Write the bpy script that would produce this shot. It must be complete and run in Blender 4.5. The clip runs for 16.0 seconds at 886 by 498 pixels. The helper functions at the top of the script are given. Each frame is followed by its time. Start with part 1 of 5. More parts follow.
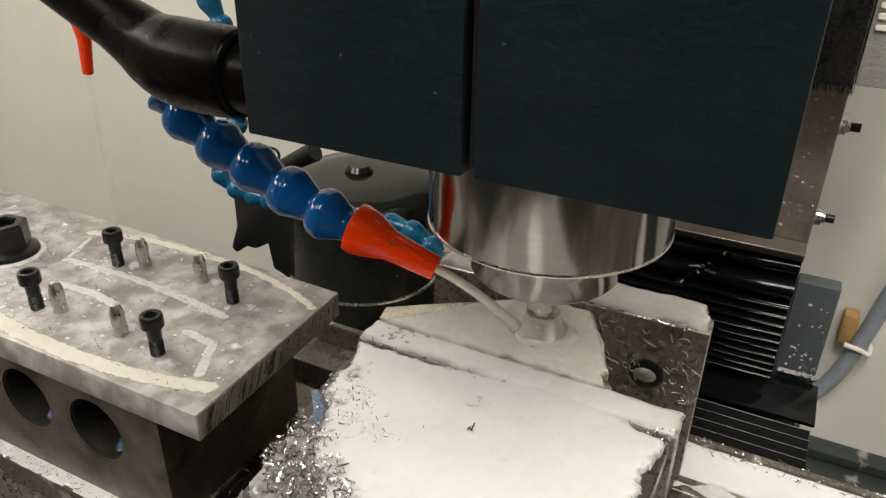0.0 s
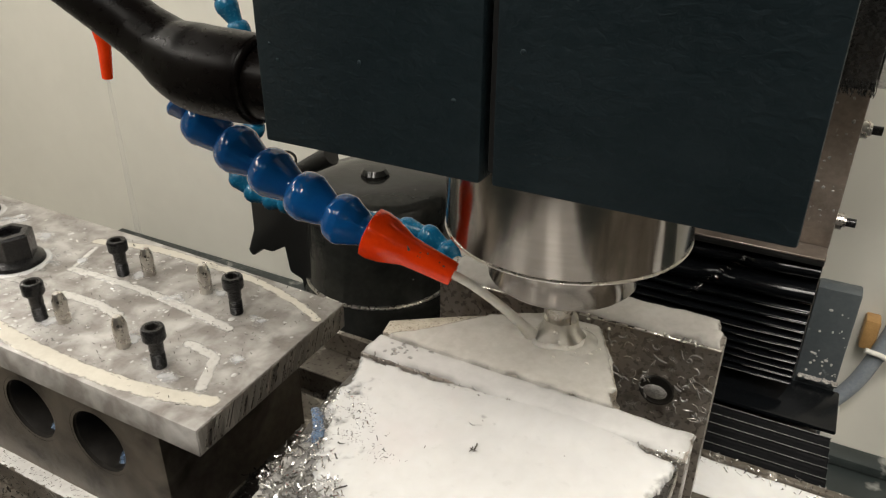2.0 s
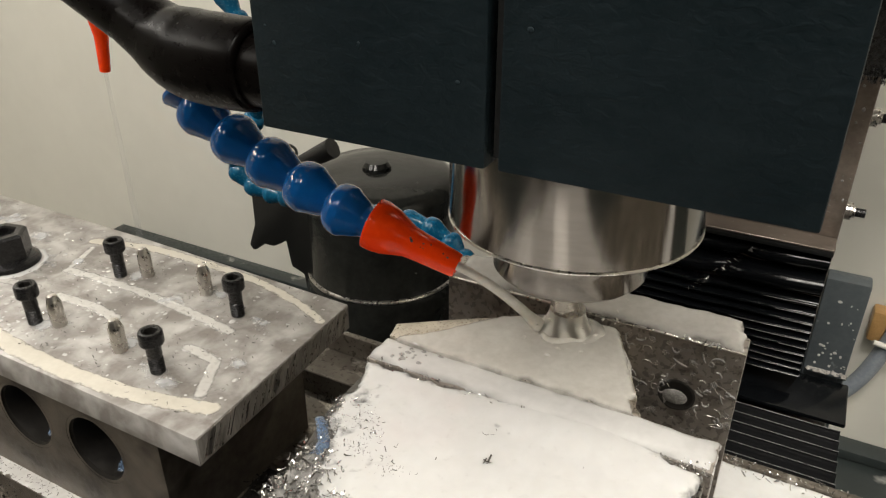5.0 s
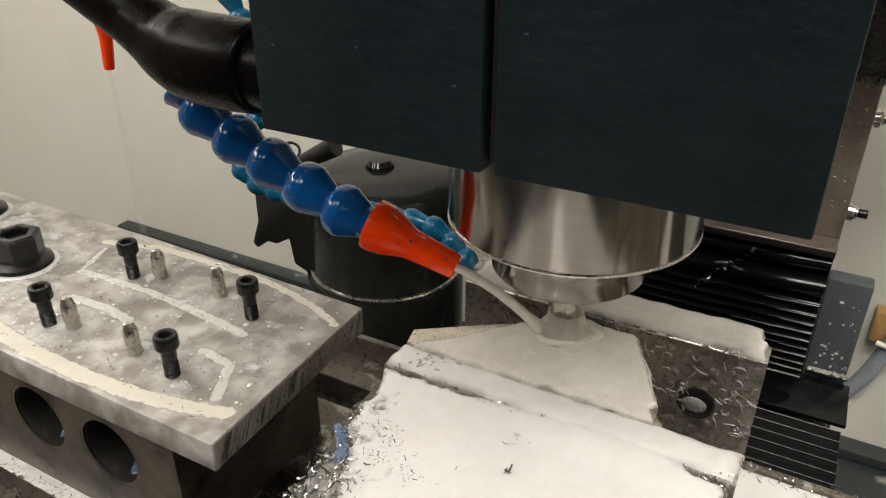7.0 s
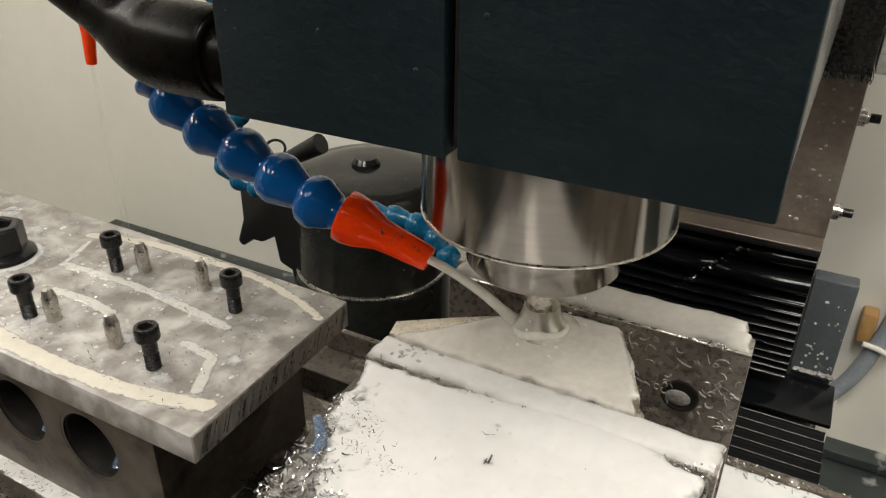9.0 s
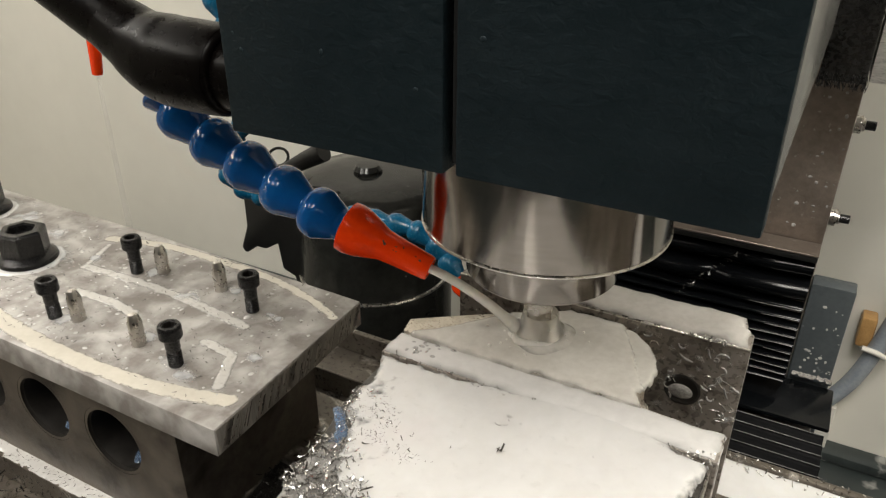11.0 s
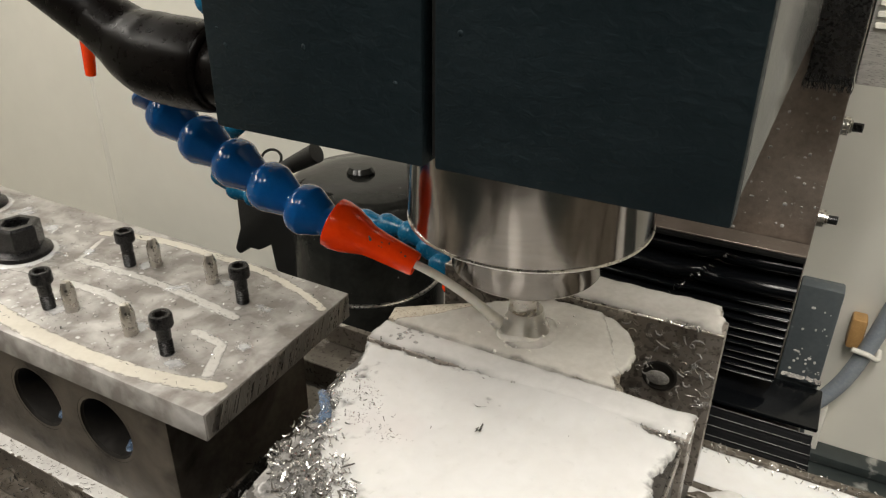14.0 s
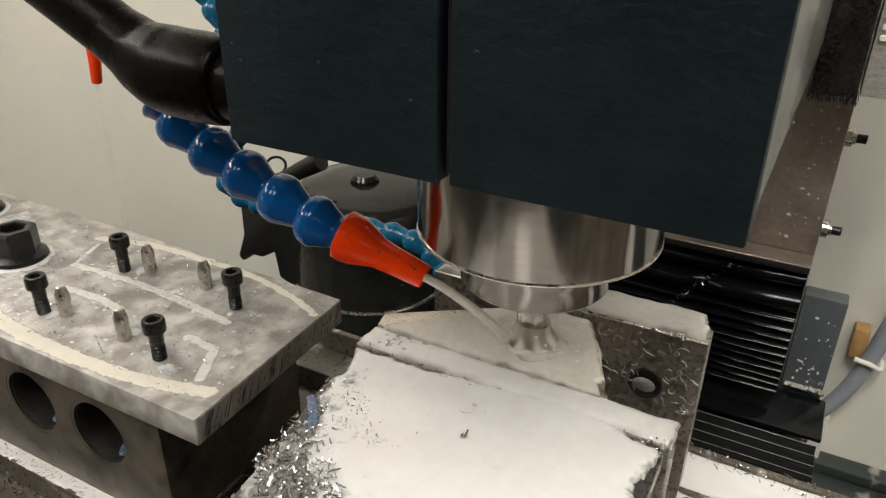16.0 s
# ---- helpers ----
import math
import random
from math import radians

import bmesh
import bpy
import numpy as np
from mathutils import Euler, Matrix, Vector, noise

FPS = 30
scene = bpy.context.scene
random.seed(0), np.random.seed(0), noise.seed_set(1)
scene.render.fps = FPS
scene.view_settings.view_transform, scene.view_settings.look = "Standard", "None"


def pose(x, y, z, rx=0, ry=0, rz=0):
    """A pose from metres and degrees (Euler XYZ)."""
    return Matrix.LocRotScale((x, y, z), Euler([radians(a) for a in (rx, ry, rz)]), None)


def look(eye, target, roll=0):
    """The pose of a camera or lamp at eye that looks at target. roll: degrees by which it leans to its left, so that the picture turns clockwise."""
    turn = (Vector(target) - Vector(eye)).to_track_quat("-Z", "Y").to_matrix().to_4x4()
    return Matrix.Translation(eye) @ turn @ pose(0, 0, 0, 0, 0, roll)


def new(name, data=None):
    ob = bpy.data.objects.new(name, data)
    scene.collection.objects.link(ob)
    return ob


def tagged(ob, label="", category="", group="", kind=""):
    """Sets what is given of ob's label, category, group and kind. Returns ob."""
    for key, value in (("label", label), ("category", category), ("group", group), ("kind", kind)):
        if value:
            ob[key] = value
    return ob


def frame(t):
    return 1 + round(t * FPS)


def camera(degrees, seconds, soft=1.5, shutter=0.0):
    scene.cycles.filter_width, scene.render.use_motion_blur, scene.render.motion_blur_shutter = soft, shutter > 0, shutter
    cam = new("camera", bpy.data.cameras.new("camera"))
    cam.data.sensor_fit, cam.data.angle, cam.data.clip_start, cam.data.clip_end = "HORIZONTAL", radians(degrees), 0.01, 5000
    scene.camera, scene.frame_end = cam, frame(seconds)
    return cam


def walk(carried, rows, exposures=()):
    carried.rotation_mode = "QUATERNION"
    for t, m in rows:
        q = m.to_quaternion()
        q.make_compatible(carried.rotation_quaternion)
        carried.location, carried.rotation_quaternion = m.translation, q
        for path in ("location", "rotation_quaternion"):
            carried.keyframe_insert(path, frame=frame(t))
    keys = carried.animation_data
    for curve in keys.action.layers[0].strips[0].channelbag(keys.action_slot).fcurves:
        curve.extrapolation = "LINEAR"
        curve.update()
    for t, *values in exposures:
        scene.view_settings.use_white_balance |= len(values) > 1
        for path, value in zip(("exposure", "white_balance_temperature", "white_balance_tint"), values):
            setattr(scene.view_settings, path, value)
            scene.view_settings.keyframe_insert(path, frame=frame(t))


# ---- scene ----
cam = camera(61.38, 16.0, soft=1.2, shutter=0.5)
ROWS = [
    (0.0, 0.0615, -0.197, 0.2462, 26.909, -28.011, -0.843),
    (0.5, 0.06106, -0.19543, 0.24672, 27.397, -27.865, -0.662),
    (1.0, 0.05971, -0.19594, 0.24619, 27.531, -27.678, -0.666),
    (1.5, 0.06051, -0.19655, 0.24724, 27.851, -27.804, -0.5),
    (2.0, 0.06045, -0.19628, 0.24664, 27.988, -27.832, -0.38),
    (2.5, 0.05982, -0.19638, 0.24597, 27.962, -27.877, -0.308),
    (3.0, 0.06038, -0.19501, 0.24701, 28.075, -28.006, -0.108),
    (3.5, 0.05905, -0.1927, 0.24535, 28.051, -28.124, -0.027),
    (4.0, 0.05724, -0.19179, 0.24235, 27.893, -28.266, -0.019),
    (6.5, 0.05938, -0.19315, 0.2442, 28.345, -28.142, -0.059),
    (7.0, 0.05954, -0.19181, 0.24446, 28.439, -28.478, -0.087),
    (7.5, 0.06186, -0.18982, 0.23985, 28.449, -28.303, -0.266),
    (8.0, 0.06291, -0.1899, 0.23957, 28.162, -28.767, -0.553),
    (8.5, 0.06511, -0.18868, 0.24008, 28.318, -28.612, -0.507),
    (9.0, 0.06439, -0.18769, 0.24028, 28.188, -28.255, -0.514),
    (11.5, 0.06703, -0.19176, 0.24468, 28.275, -27.915, -0.225),
    (12.0, 0.06681, -0.19212, 0.2441, 28.264, -27.858, -0.261),
    (12.5, 0.06669, -0.19082, 0.24476, 28.221, -27.735, -0.281),
    (13.0, 0.06781, -0.19061, 0.24612, 28.111, -27.707, -0.262),
    (13.5, 0.06922, -0.19183, 0.24428, 27.959, -27.517, -0.415),
    (14.0, 0.07141, -0.19216, 0.24301, 28.097, -27.563, -0.418),
    (14.5, 0.06815, -0.19118, 0.24462, 28.044, -27.832, -0.627),
    (15.0, 0.06657, -0.19163, 0.24561, 28.077, -27.681, -0.667),
    (15.5, 0.06707, -0.19137, 0.24615, 28.239, -27.564, -0.615),
    (16.0, 0.06877, -0.19326, 0.24545, 28.202, -27.19, -0.668),
]
walk(cam, [(t, pose(x, y, z, 90 + pitch, roll, yaw)) for t, x, y, z, yaw, pitch, roll in ROWS])
# the machine table's travel: seconds, x, y
TABLE = [
    (0.0, 0.0, -0.0),
    (0.5, -0.00078, -0.00112),
    (1.0, -0.00136, -0.00271),
    (1.5, -0.00143, -0.00504),
    (2.0, -0.00118, -0.00681),
    (2.5, -0.00052, -0.00829),
    (3.0, 7e-05, -0.00947),
    (3.5, 0.00045, -0.00978),
    (4.0, 0.00086, -0.01013),
    (6.5, 0.00829, -0.01161),
    (7.0, 0.00982, -0.01106),
    (7.5, 0.01044, -0.01022),
    (8.0, 0.01071, -0.00968),
    (8.5, 0.01092, -0.00922),
    (9.0, 0.0114, -0.00853),
    (11.5, 0.01183, -0.00015),
    (12.0, 0.01134, 0.00056),
    (12.5, 0.0111, 0.00068),
    (13.0, 0.01061, 0.00122),
    (13.5, 0.00998, 0.00184),
    (14.0, 0.00855, 0.00252),
    (14.5, 0.00678, 0.00294),
    (15.0, 0.00488, 0.00314),
    (15.5, 0.00298, 0.00273),
    (16.0, 0.00149, 0.00198),
]

# ---- world, lights, exposure ----
world = bpy.data.worlds.new("world")
scene.world = world
world.use_nodes = True
world.node_tree.nodes["Background"].inputs[0].default_value = (0.9, 0.95, 1.0, 1)
world.node_tree.nodes["Background"].inputs[1].default_value = 0.012
scene.view_settings.exposure = -0.38


def area_lamp(name, at, target, size_x, size_y, watts, colour):
    data = bpy.data.lights.new(name, "AREA")
    data.shape, data.size, data.size_y, data.energy, data.color = "RECTANGLE", size_x, size_y, watts, colour
    ob = new(name, data)
    ob.matrix_basis = look(at, target)
    return ob


WARM = (1.0, 0.95, 0.868)
area_lamp("ceiling_lamp_light", (-0.70, -1.20, 1.66), (-0.70, -1.19, 0.0), 0.25, 1.2, 8.0, WARM)
area_lamp("ceiling_lamp_light", (0.13, -1.10, 1.66), (0.13, -1.09, 0.0), 0.25, 1.2, 24.0, WARM)
# unseen fill lights, added to brighten the back wall and under the head
area_lamp("side_fill_light", (-0.700, -0.10, 0.600), (-0.10, 0.15, 0.0), 0.8, 0.05, 3.9, WARM)
area_lamp("side_fill_light", (0.400, -0.10, 0.800), (0.13, 0.30, 0.08), 0.8, 0.05, 6.4, WARM)

# ---- materials ----


def surf(name, low, high, scale=120.0, rough=(0.35, 0.6), metal=0.0, bump=0.0, bump_scale=900.0, stain=None, stain_scale=60.0,
         stain_from=0.55, stain_to=0.62, coat=0.0, stretch=(1, 1, 1), subsurface=0.0, per_piece=0.0, stain_rough=None, distort=0.3, turned=0.0, lean=0.0, shine=0.5, veil=None):
    m = bpy.data.materials.new(name)
    m.use_nodes = True
    nt = m.node_tree
    n, l = nt.nodes, nt.links
    bsdf = n["Principled BSDF"]
    co = n.new("ShaderNodeTexCoord")
    mp = n.new("ShaderNodeMapping")
    mp.inputs["Scale"].default_value, mp.inputs["Rotation"].default_value = stretch, (radians(lean), 0, 0)
    l.new(co.outputs["Object"], mp.inputs["Vector"])

    def cloud(sc, detail=4.0):
        t = n.new("ShaderNodeTexNoise")
        t.inputs["Scale"].default_value, t.inputs["Detail"].default_value = sc, detail
        t.inputs["Distortion"].default_value = distort
        l.new(mp.outputs["Vector"], t.inputs["Vector"])
        return t

    def ramp(a, b, va, vb, src):
        r = n.new("ShaderNodeMapRange")
        for k, v in (("From Min", a), ("From Max", b), ("To Min", va), ("To Max", vb)):
            r.inputs[k].default_value = v
        l.new(src, r.inputs["Value"])
        return r.outputs["Result"]

    def mix(fac, a, b):
        x = n.new("ShaderNodeMix")
        x.data_type = "RGBA"
        l.new(fac, x.inputs["Factor"])
        for key, v in (("A", a), ("B", b)):
            s = [q for q in x.inputs if q.name == key and q.type == "RGBA"][0]
            if isinstance(v, tuple):
                s.default_value = (*v, 1)
            else:
                l.new(v, s)
        return [q for q in x.outputs if q.type == "RGBA"][0]

    big, fine = cloud(scale), cloud(scale * 7.3)
    add = n.new("ShaderNodeMath")
    add.operation = "MULTIPLY_ADD"
    add.inputs[1].default_value = 0.45
    l.new(fine.outputs["Fac"], add.inputs[0])
    half = n.new("ShaderNodeMath")
    half.operation = "MULTIPLY"
    half.inputs[1].default_value = 0.55
    l.new(big.outputs["Fac"], half.inputs[0])
    l.new(half.outputs[0], add.inputs[2])
    col = mix(ramp(0.36, 0.64, 0, 1, add.outputs[0]), low, high)
    rgh = ramp(0.35, 0.65, rough[0], rough[1], fine.outputs["Fac"])
    if stain:
        s = cloud(stain_scale, 6.0)
        fac = ramp(stain_from, stain_to, 0, 1, s.outputs["Fac"])
        col = mix(fac, col, stain)
        if stain_rough is not None:
            x = n.new("ShaderNodeMix")
            l.new(fac, x.inputs[0])
            l.new(rgh, x.inputs[2])
            x.inputs[3].default_value = stain_rough
            rgh = x.outputs[0]
    if per_piece:
        info = n.new("ShaderNodeNewGeometry")
        hsv = n.new("ShaderNodeHueSaturation")
        l.new(ramp(0, 1, 1 - per_piece, 1 + per_piece, info.outputs["Random Per Island"]), hsv.inputs["Value"])
        l.new(col, hsv.inputs["Color"])
        col = hsv.outputs["Color"]
    l.new(col, bsdf.inputs["Base Color"])
    l.new(rgh, bsdf.inputs["Roughness"])
    bsdf.inputs["Metallic"].default_value, bsdf.inputs["Specular IOR Level"].default_value = metal, shine
    bsdf.inputs["Coat Weight"].default_value = coat
    bsdf.inputs["Coat Roughness"].default_value = 0.06
    if turned:
        tan = n.new("ShaderNodeTangent")
        tan.direction_type, tan.axis = "RADIAL", "Z"
        l.new(tan.outputs[0], bsdf.inputs["Tangent"])
        bsdf.inputs["Anisotropic"].default_value, bsdf.inputs["Anisotropic Rotation"].default_value = turned, 0.25
    if veil:  # a liquid lets its bed show where it lies thin
        at = n.new("ShaderNodeAttribute")
        at.attribute_name = "thickness"
        wisp = n.new("ShaderNodeMath")
        wisp.operation = "MULTIPLY_ADD"
        wisp.inputs[1].default_value = veil[2]
        l.new(ramp(0.3, 0.7, -0.5, 0.5, cloud(veil[4], 5.0).outputs["Fac"]), wisp.inputs[0])
        l.new(at.outputs["Fac"], wisp.inputs[2])
        fade = n.new("ShaderNodeMapRange")
        fade.interpolation_type = "SMOOTHSTEP"
        for k, v in (("From Min", veil[0]), ("From Max", veil[1]), ("To Min", 0.0), ("To Max", veil[3])):
            fade.inputs[k].default_value = v
        l.new(wisp.outputs[0], fade.inputs["Value"])
        l.new(fade.outputs["Result"], bsdf.inputs["Alpha"])
    if subsurface:
        bsdf.inputs["Subsurface Weight"].default_value = subsurface
        bsdf.inputs["Subsurface Radius"].default_value = (1.0, 0.9, 0.75)
        bsdf.inputs["Subsurface Scale"].default_value = 0.002
    if bump:
        t = cloud(bump_scale, 3.0)
        b = n.new("ShaderNodeBump")
        b.inputs["Strength"].default_value, b.inputs["Distance"].default_value = bump, 0.0006
        l.new(t.outputs["Fac"], b.inputs["Height"])
        l.new(b.outputs["Normal"], bsdf.inputs["Normal"])
    return m


HEAD_SIDE = surf("smooth satin blue-black paint", (0.006, 0.010, 0.012), (0.009, 0.015, 0.018), 60, (0.16, 0.24))
HEAD_PAINT = surf("textured blue-black machine paint", (0.0082, 0.0148, 0.0184), (0.0136, 0.0222, 0.0268), 60, (0.42, 0.6), bump=0.4, bump_scale=330, distort=0.6, shine=0.16,
                  stretch=(1, 1, 1.6))
DARK_SEAM = surf("dark gap", (0.004, 0.004, 0.004), (0.007, 0.007, 0.007), 60, (0.8, 0.9))
BLACK_PIPE = surf("satin black plastic pipe", (0.0026, 0.0020, 0.0018), (0.0034, 0.0027, 0.0024), 60, (0.27, 0.29), shine=0.06)
SPINDLE_STEEL = surf("ground spindle steel", (0.195, 0.179, 0.162), (0.225, 0.209, 0.192), 90, (0.12, 0.17), metal=1.0, stretch=(1, 1, 8), turned=0.85)
BRIGHT_STEEL = surf("bright steel pin", (0.52, 0.49, 0.45), (0.60, 0.575, 0.535), 60, (0.24, 0.34), metal=1.0)
BLACK_OXIDE = surf("black oxide steel", (0.009, 0.009, 0.010), (0.020, 0.019, 0.019), 400, (0.16, 0.34), metal=0.35, bump=0.2, bump_scale=2500)
FIXTURE_ALU = surf("wet milled aluminium with dried coolant", (0.215, 0.196, 0.178), (0.285, 0.262, 0.24), 90, (0.32, 0.55), metal=0.1, shine=0.35, bump=0.12, bump_scale=500,
                   stain=(0.53, 0.513, 0.487), stain_scale=85, stain_from=0.40, stain_to=0.70, stain_rough=0.4)
PLATE_EDGE = surf("sawn aluminium edge", (0.27, 0.25, 0.22), (0.48, 0.45, 0.405), 110, (0.3, 0.5), metal=0.35, bump=0.6, bump_scale=600, stretch=(1, 1.0, 0.14), lean=28)
BLOCK_STEEL = surf("dull ground steel with coolant marks", (0.10, 0.084, 0.067), (0.21, 0.184, 0.152), 40, (0.3, 0.5), metal=0.5, bump=0.15, bump_scale=1500,
                   stain=(0.045, 0.037, 0.030), stain_scale=38, stain_from=0.46, stain_to=0.66)
# near-black colour puts the shade into bores and sockets
BORE_SHADE = surf("near black for shade in a bore", (0.010, 0.009, 0.008), (0.026, 0.023, 0.020), 90, (0.4, 0.6), metal=0.3)
VISE_STEEL = surf("wet ground vise steel", (0.24, 0.215, 0.19), (0.34, 0.31, 0.28), 60, (0.22, 0.4), metal=0.45, bump=0.12, bump_scale=1200,
                  stain=(0.12, 0.10, 0.085), stain_scale=120, stain_from=0.5, stain_to=0.7)
JAW_STEEL = surf("dark wet vise jaw steel", (0.022, 0.020, 0.018), (0.06, 0.054, 0.048), 60, (0.25, 0.45), metal=0.2, bump=0.15, bump_scale=900)
CAST_IRON = surf("dark cast iron", (0.03, 0.028, 0.026), (0.07, 0.064, 0.057), 80, (0.4, 0.65), metal=0.3, bump=0.5, bump_scale=700)
TABLE_IRON = surf("wet machined table iron", (0.075, 0.062, 0.048), (0.17, 0.15, 0.125), 55, (0.25, 0.5), metal=0.4, bump=0.2, bump_scale=900,
                  stain=(0.42, 0.39, 0.345), stain_scale=60, stain_from=0.57, stain_to=0.64, stain_rough=0.25)
WORK_ALU = surf("freshly cut aluminium", (0.42, 0.37, 0.31), (0.60, 0.55, 0.48), 220, (0.25, 0.4), metal=0.85, bump=0.15, bump_scale=900)
COOLANT = surf("milky coolant", (0.665, 0.66, 0.65), (0.715, 0.715, 0.71), 30, (0.10, 0.20), bump=0.05, bump_scale=160, subsurface=0.25, coat=0.3)
COOLANT_FOAM = surf("frothy milky coolant", (0.80, 0.765, 0.70), (0.87, 0.84, 0.78), 60, (0.2, 0.32), bump=0.05, bump_scale=200, subsurface=0.2, shine=0.25)
COOLANT_FOAM.node_tree.nodes["Principled BSDF"].inputs["Alpha"].default_value = 0.9
COOLANT_THIN = surf("thin milky coolant film", (0.52, 0.507, 0.487), (0.64, 0.63, 0.607), 35, (0.10, 0.20), bump=0.05, bump_scale=150, coat=0.4)
POOL_MILK = surf("milky coolant pool", (0.57, 0.563, 0.55), (0.625, 0.62, 0.61), 30, (0.10, 0.20), bump=0.05, bump_scale=160, subsurface=0.25, coat=0.3, veil=(-0.75, 0.80, 0.8, 1.0, 420))
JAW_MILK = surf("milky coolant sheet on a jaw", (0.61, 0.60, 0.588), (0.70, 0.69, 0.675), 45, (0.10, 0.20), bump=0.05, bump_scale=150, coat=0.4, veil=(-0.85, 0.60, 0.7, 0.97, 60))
SPLASH_MILK = surf("thin splash of milky coolant", (0.62, 0.63, 0.64), (0.74, 0.745, 0.75), 60, (0.12, 0.25), coat=0.3, veil=(-0.1, 1.0, 0.8, 0.62, 200))
GROOVE_MILK = surf("thin coolant in a groove", (0.56, 0.54, 0.505), (0.66, 0.64, 0.605), 60, (0.25, 0.4), coat=0.2, veil=(-0.1, 0.6, 0.5, 0.86, 240))
GROOVE_CREAM = surf("cream coolant settled in a groove edge", (0.57, 0.53, 0.45), (0.65, 0.61, 0.53), 60, (0.35, 0.5), shine=0.35, veil=(-0.1, 0.5, 0.5, 0.94, 300))
# cream dulled to hold the head's shade over the rear jaw
REAR_MILK_SHADE = surf("cream coolant sheet on the rear jaw, dulled for shade", (0.48, 0.455, 0.42), (0.58, 0.56, 0.525), 55, (0.12, 0.24), bump=0.06, bump_scale=170, coat=0.3, veil=(-0.55, 0.5, 0.6, 0.97, 90))
WORK_MILK = surf("cream coolant sheet run thin", (0.55, 0.525, 0.48), (0.66, 0.637, 0.592), 55, (0.10, 0.22), bump=0.06, bump_scale=170, coat=0.35, veil=(-0.8, 0.6, 0.8, 0.98, 120))
FILM_GREY = surf("very thin milky film on steel", (0.13, 0.125, 0.12), (0.34, 0.33, 0.315), 80, (0.10, 0.2), bump=0.08, bump_scale=300, coat=0.3)
COOLANT_BLUE = surf("bluish thin coolant", (0.05, 0.085, 0.16), (0.20, 0.27, 0.37), 220, (0.1, 0.2), bump=0.2, bump_scale=500, coat=0.4)
COOLANT_BLUE.node_tree.nodes["Principled BSDF"].inputs["Alpha"].default_value = 0.7
CHIP_METAL = surf("aluminium chips", (0.36, 0.35, 0.335), (0.64, 0.63, 0.61), 500, (0.14, 0.30), metal=0.8, per_piece=0.45)
CHIP_DARK = surf("dirty chips", (0.05, 0.045, 0.04), (0.16, 0.15, 0.135), 500, (0.25, 0.5), metal=0.7, per_piece=0.6)
# near black carries the shade beside the vise and down in the slots
SWARF_SHADE = surf("wet swarf with shade painted in", (0.006, 0.0055, 0.005), (0.022, 0.020, 0.018), 500, (0.2, 0.45), metal=0.4, per_piece=0.6)
BLUE_PLASTIC = surf("glossy blue plastic", (0.003, 0.074, 0.27), (0.004, 0.092, 0.31), 90, (0.07, 0.15), bump=0.10, bump_scale=420, shine=0.45)
TEAL_PLASTIC = surf("faded blue plastic", (0.004, 0.085, 0.18), (0.009, 0.125, 0.235), 90, (0.15, 0.3), bump=0.15, bump_scale=500, shine=0.4)
ORANGE_PLASTIC = surf("glossy orange plastic", (0.90, 0.045, 0.003), (0.97, 0.062, 0.004), 90, (0.10, 0.2), bump=0.08, bump_scale=500, shine=0.3)
WALL_PAINT = surf("off-white enclosure paint", (0.74, 0.72, 0.65), (0.78, 0.76, 0.69), 5, (0.35, 0.5), bump=0.04, bump_scale=300)
TRAY_PAINT = surf("dark grey-green tray paint", (0.020, 0.027, 0.027), (0.036, 0.044, 0.043), 30, (0.3, 0.5), stain=(0.3, 0.3, 0.28), stain_scale=50, stain_from=0.6, stain_to=0.7)
PUMP_PAINT = surf("wet speckled grey motor paint", (0.010, 0.0105, 0.0095), (0.021, 0.021, 0.019), 30, (0.07, 0.2), bump=0.25, bump_scale=160,
                  stain=(0.20, 0.20, 0.18), stain_scale=170, stain_from=0.71, stain_to=0.78, shine=0.3)
BLACK_RUBBER = surf("wet black bellows rubber", (0.0022, 0.0025, 0.003), (0.0038, 0.0044, 0.0052), 60, (0.10, 0.20), bump=0.03, bump_scale=90, shine=0.2)
# pale colour stands for light glinting along the pleat crests
CREST_GLINT = surf("pale glint on a pleat crest", (0.03, 0.03, 0.03), (0.15, 0.15, 0.145), 300, (0.2, 0.4))
PLEAT_BLACK = surf("black oiled bed cover", (0.0022, 0.0023, 0.0025), (0.005, 0.0053, 0.006), 60, (0.35, 0.5), bump=0.02, bump_scale=90, shine=0.03)
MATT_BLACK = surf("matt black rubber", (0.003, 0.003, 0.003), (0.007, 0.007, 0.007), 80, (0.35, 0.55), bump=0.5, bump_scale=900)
COLUMN_STEEL = surf("brown-tinged scraped column steel", (0.17, 0.14, 0.118), (0.26, 0.22, 0.188), 45, (0.28, 0.45), metal=0.6, bump=0.12, bump_scale=700,
                    stain=(0.36, 0.34, 0.31), stain_scale=300, stain_from=0.66, stain_to=0.72)
GREY_PAINT = surf("grey column paint", (0.05, 0.060, 0.066), (0.075, 0.087, 0.094), 40, (0.3, 0.5), bump=0.1, bump_scale=500,
                  stain=(0.5, 0.52, 0.53), stain_scale=60, stain_from=0.63, stain_to=0.72)
SCALE_ALU = surf("satin aluminium scale", (0.40, 0.385, 0.36), (0.56, 0.54, 0.51), 60, (0.25, 0.4), metal=0.3, stretch=(1, 1, 6))
WIPER_BLACK = surf("wet black wiper rubber", (0.003, 0.003, 0.003), (0.007, 0.007, 0.007), 80, (0.15, 0.4), bump=0.3, bump_scale=240, shine=0.6)
CABLE_GREY = surf("grey-blue cable sheath", (0.22, 0.25, 0.29), (0.32, 0.35, 0.38), 60, (0.35, 0.5))
CLAMP_TAN = surf("tan cable clamp", (0.36, 0.20, 0.07), (0.50, 0.30, 0.12), 120, (0.4, 0.6))
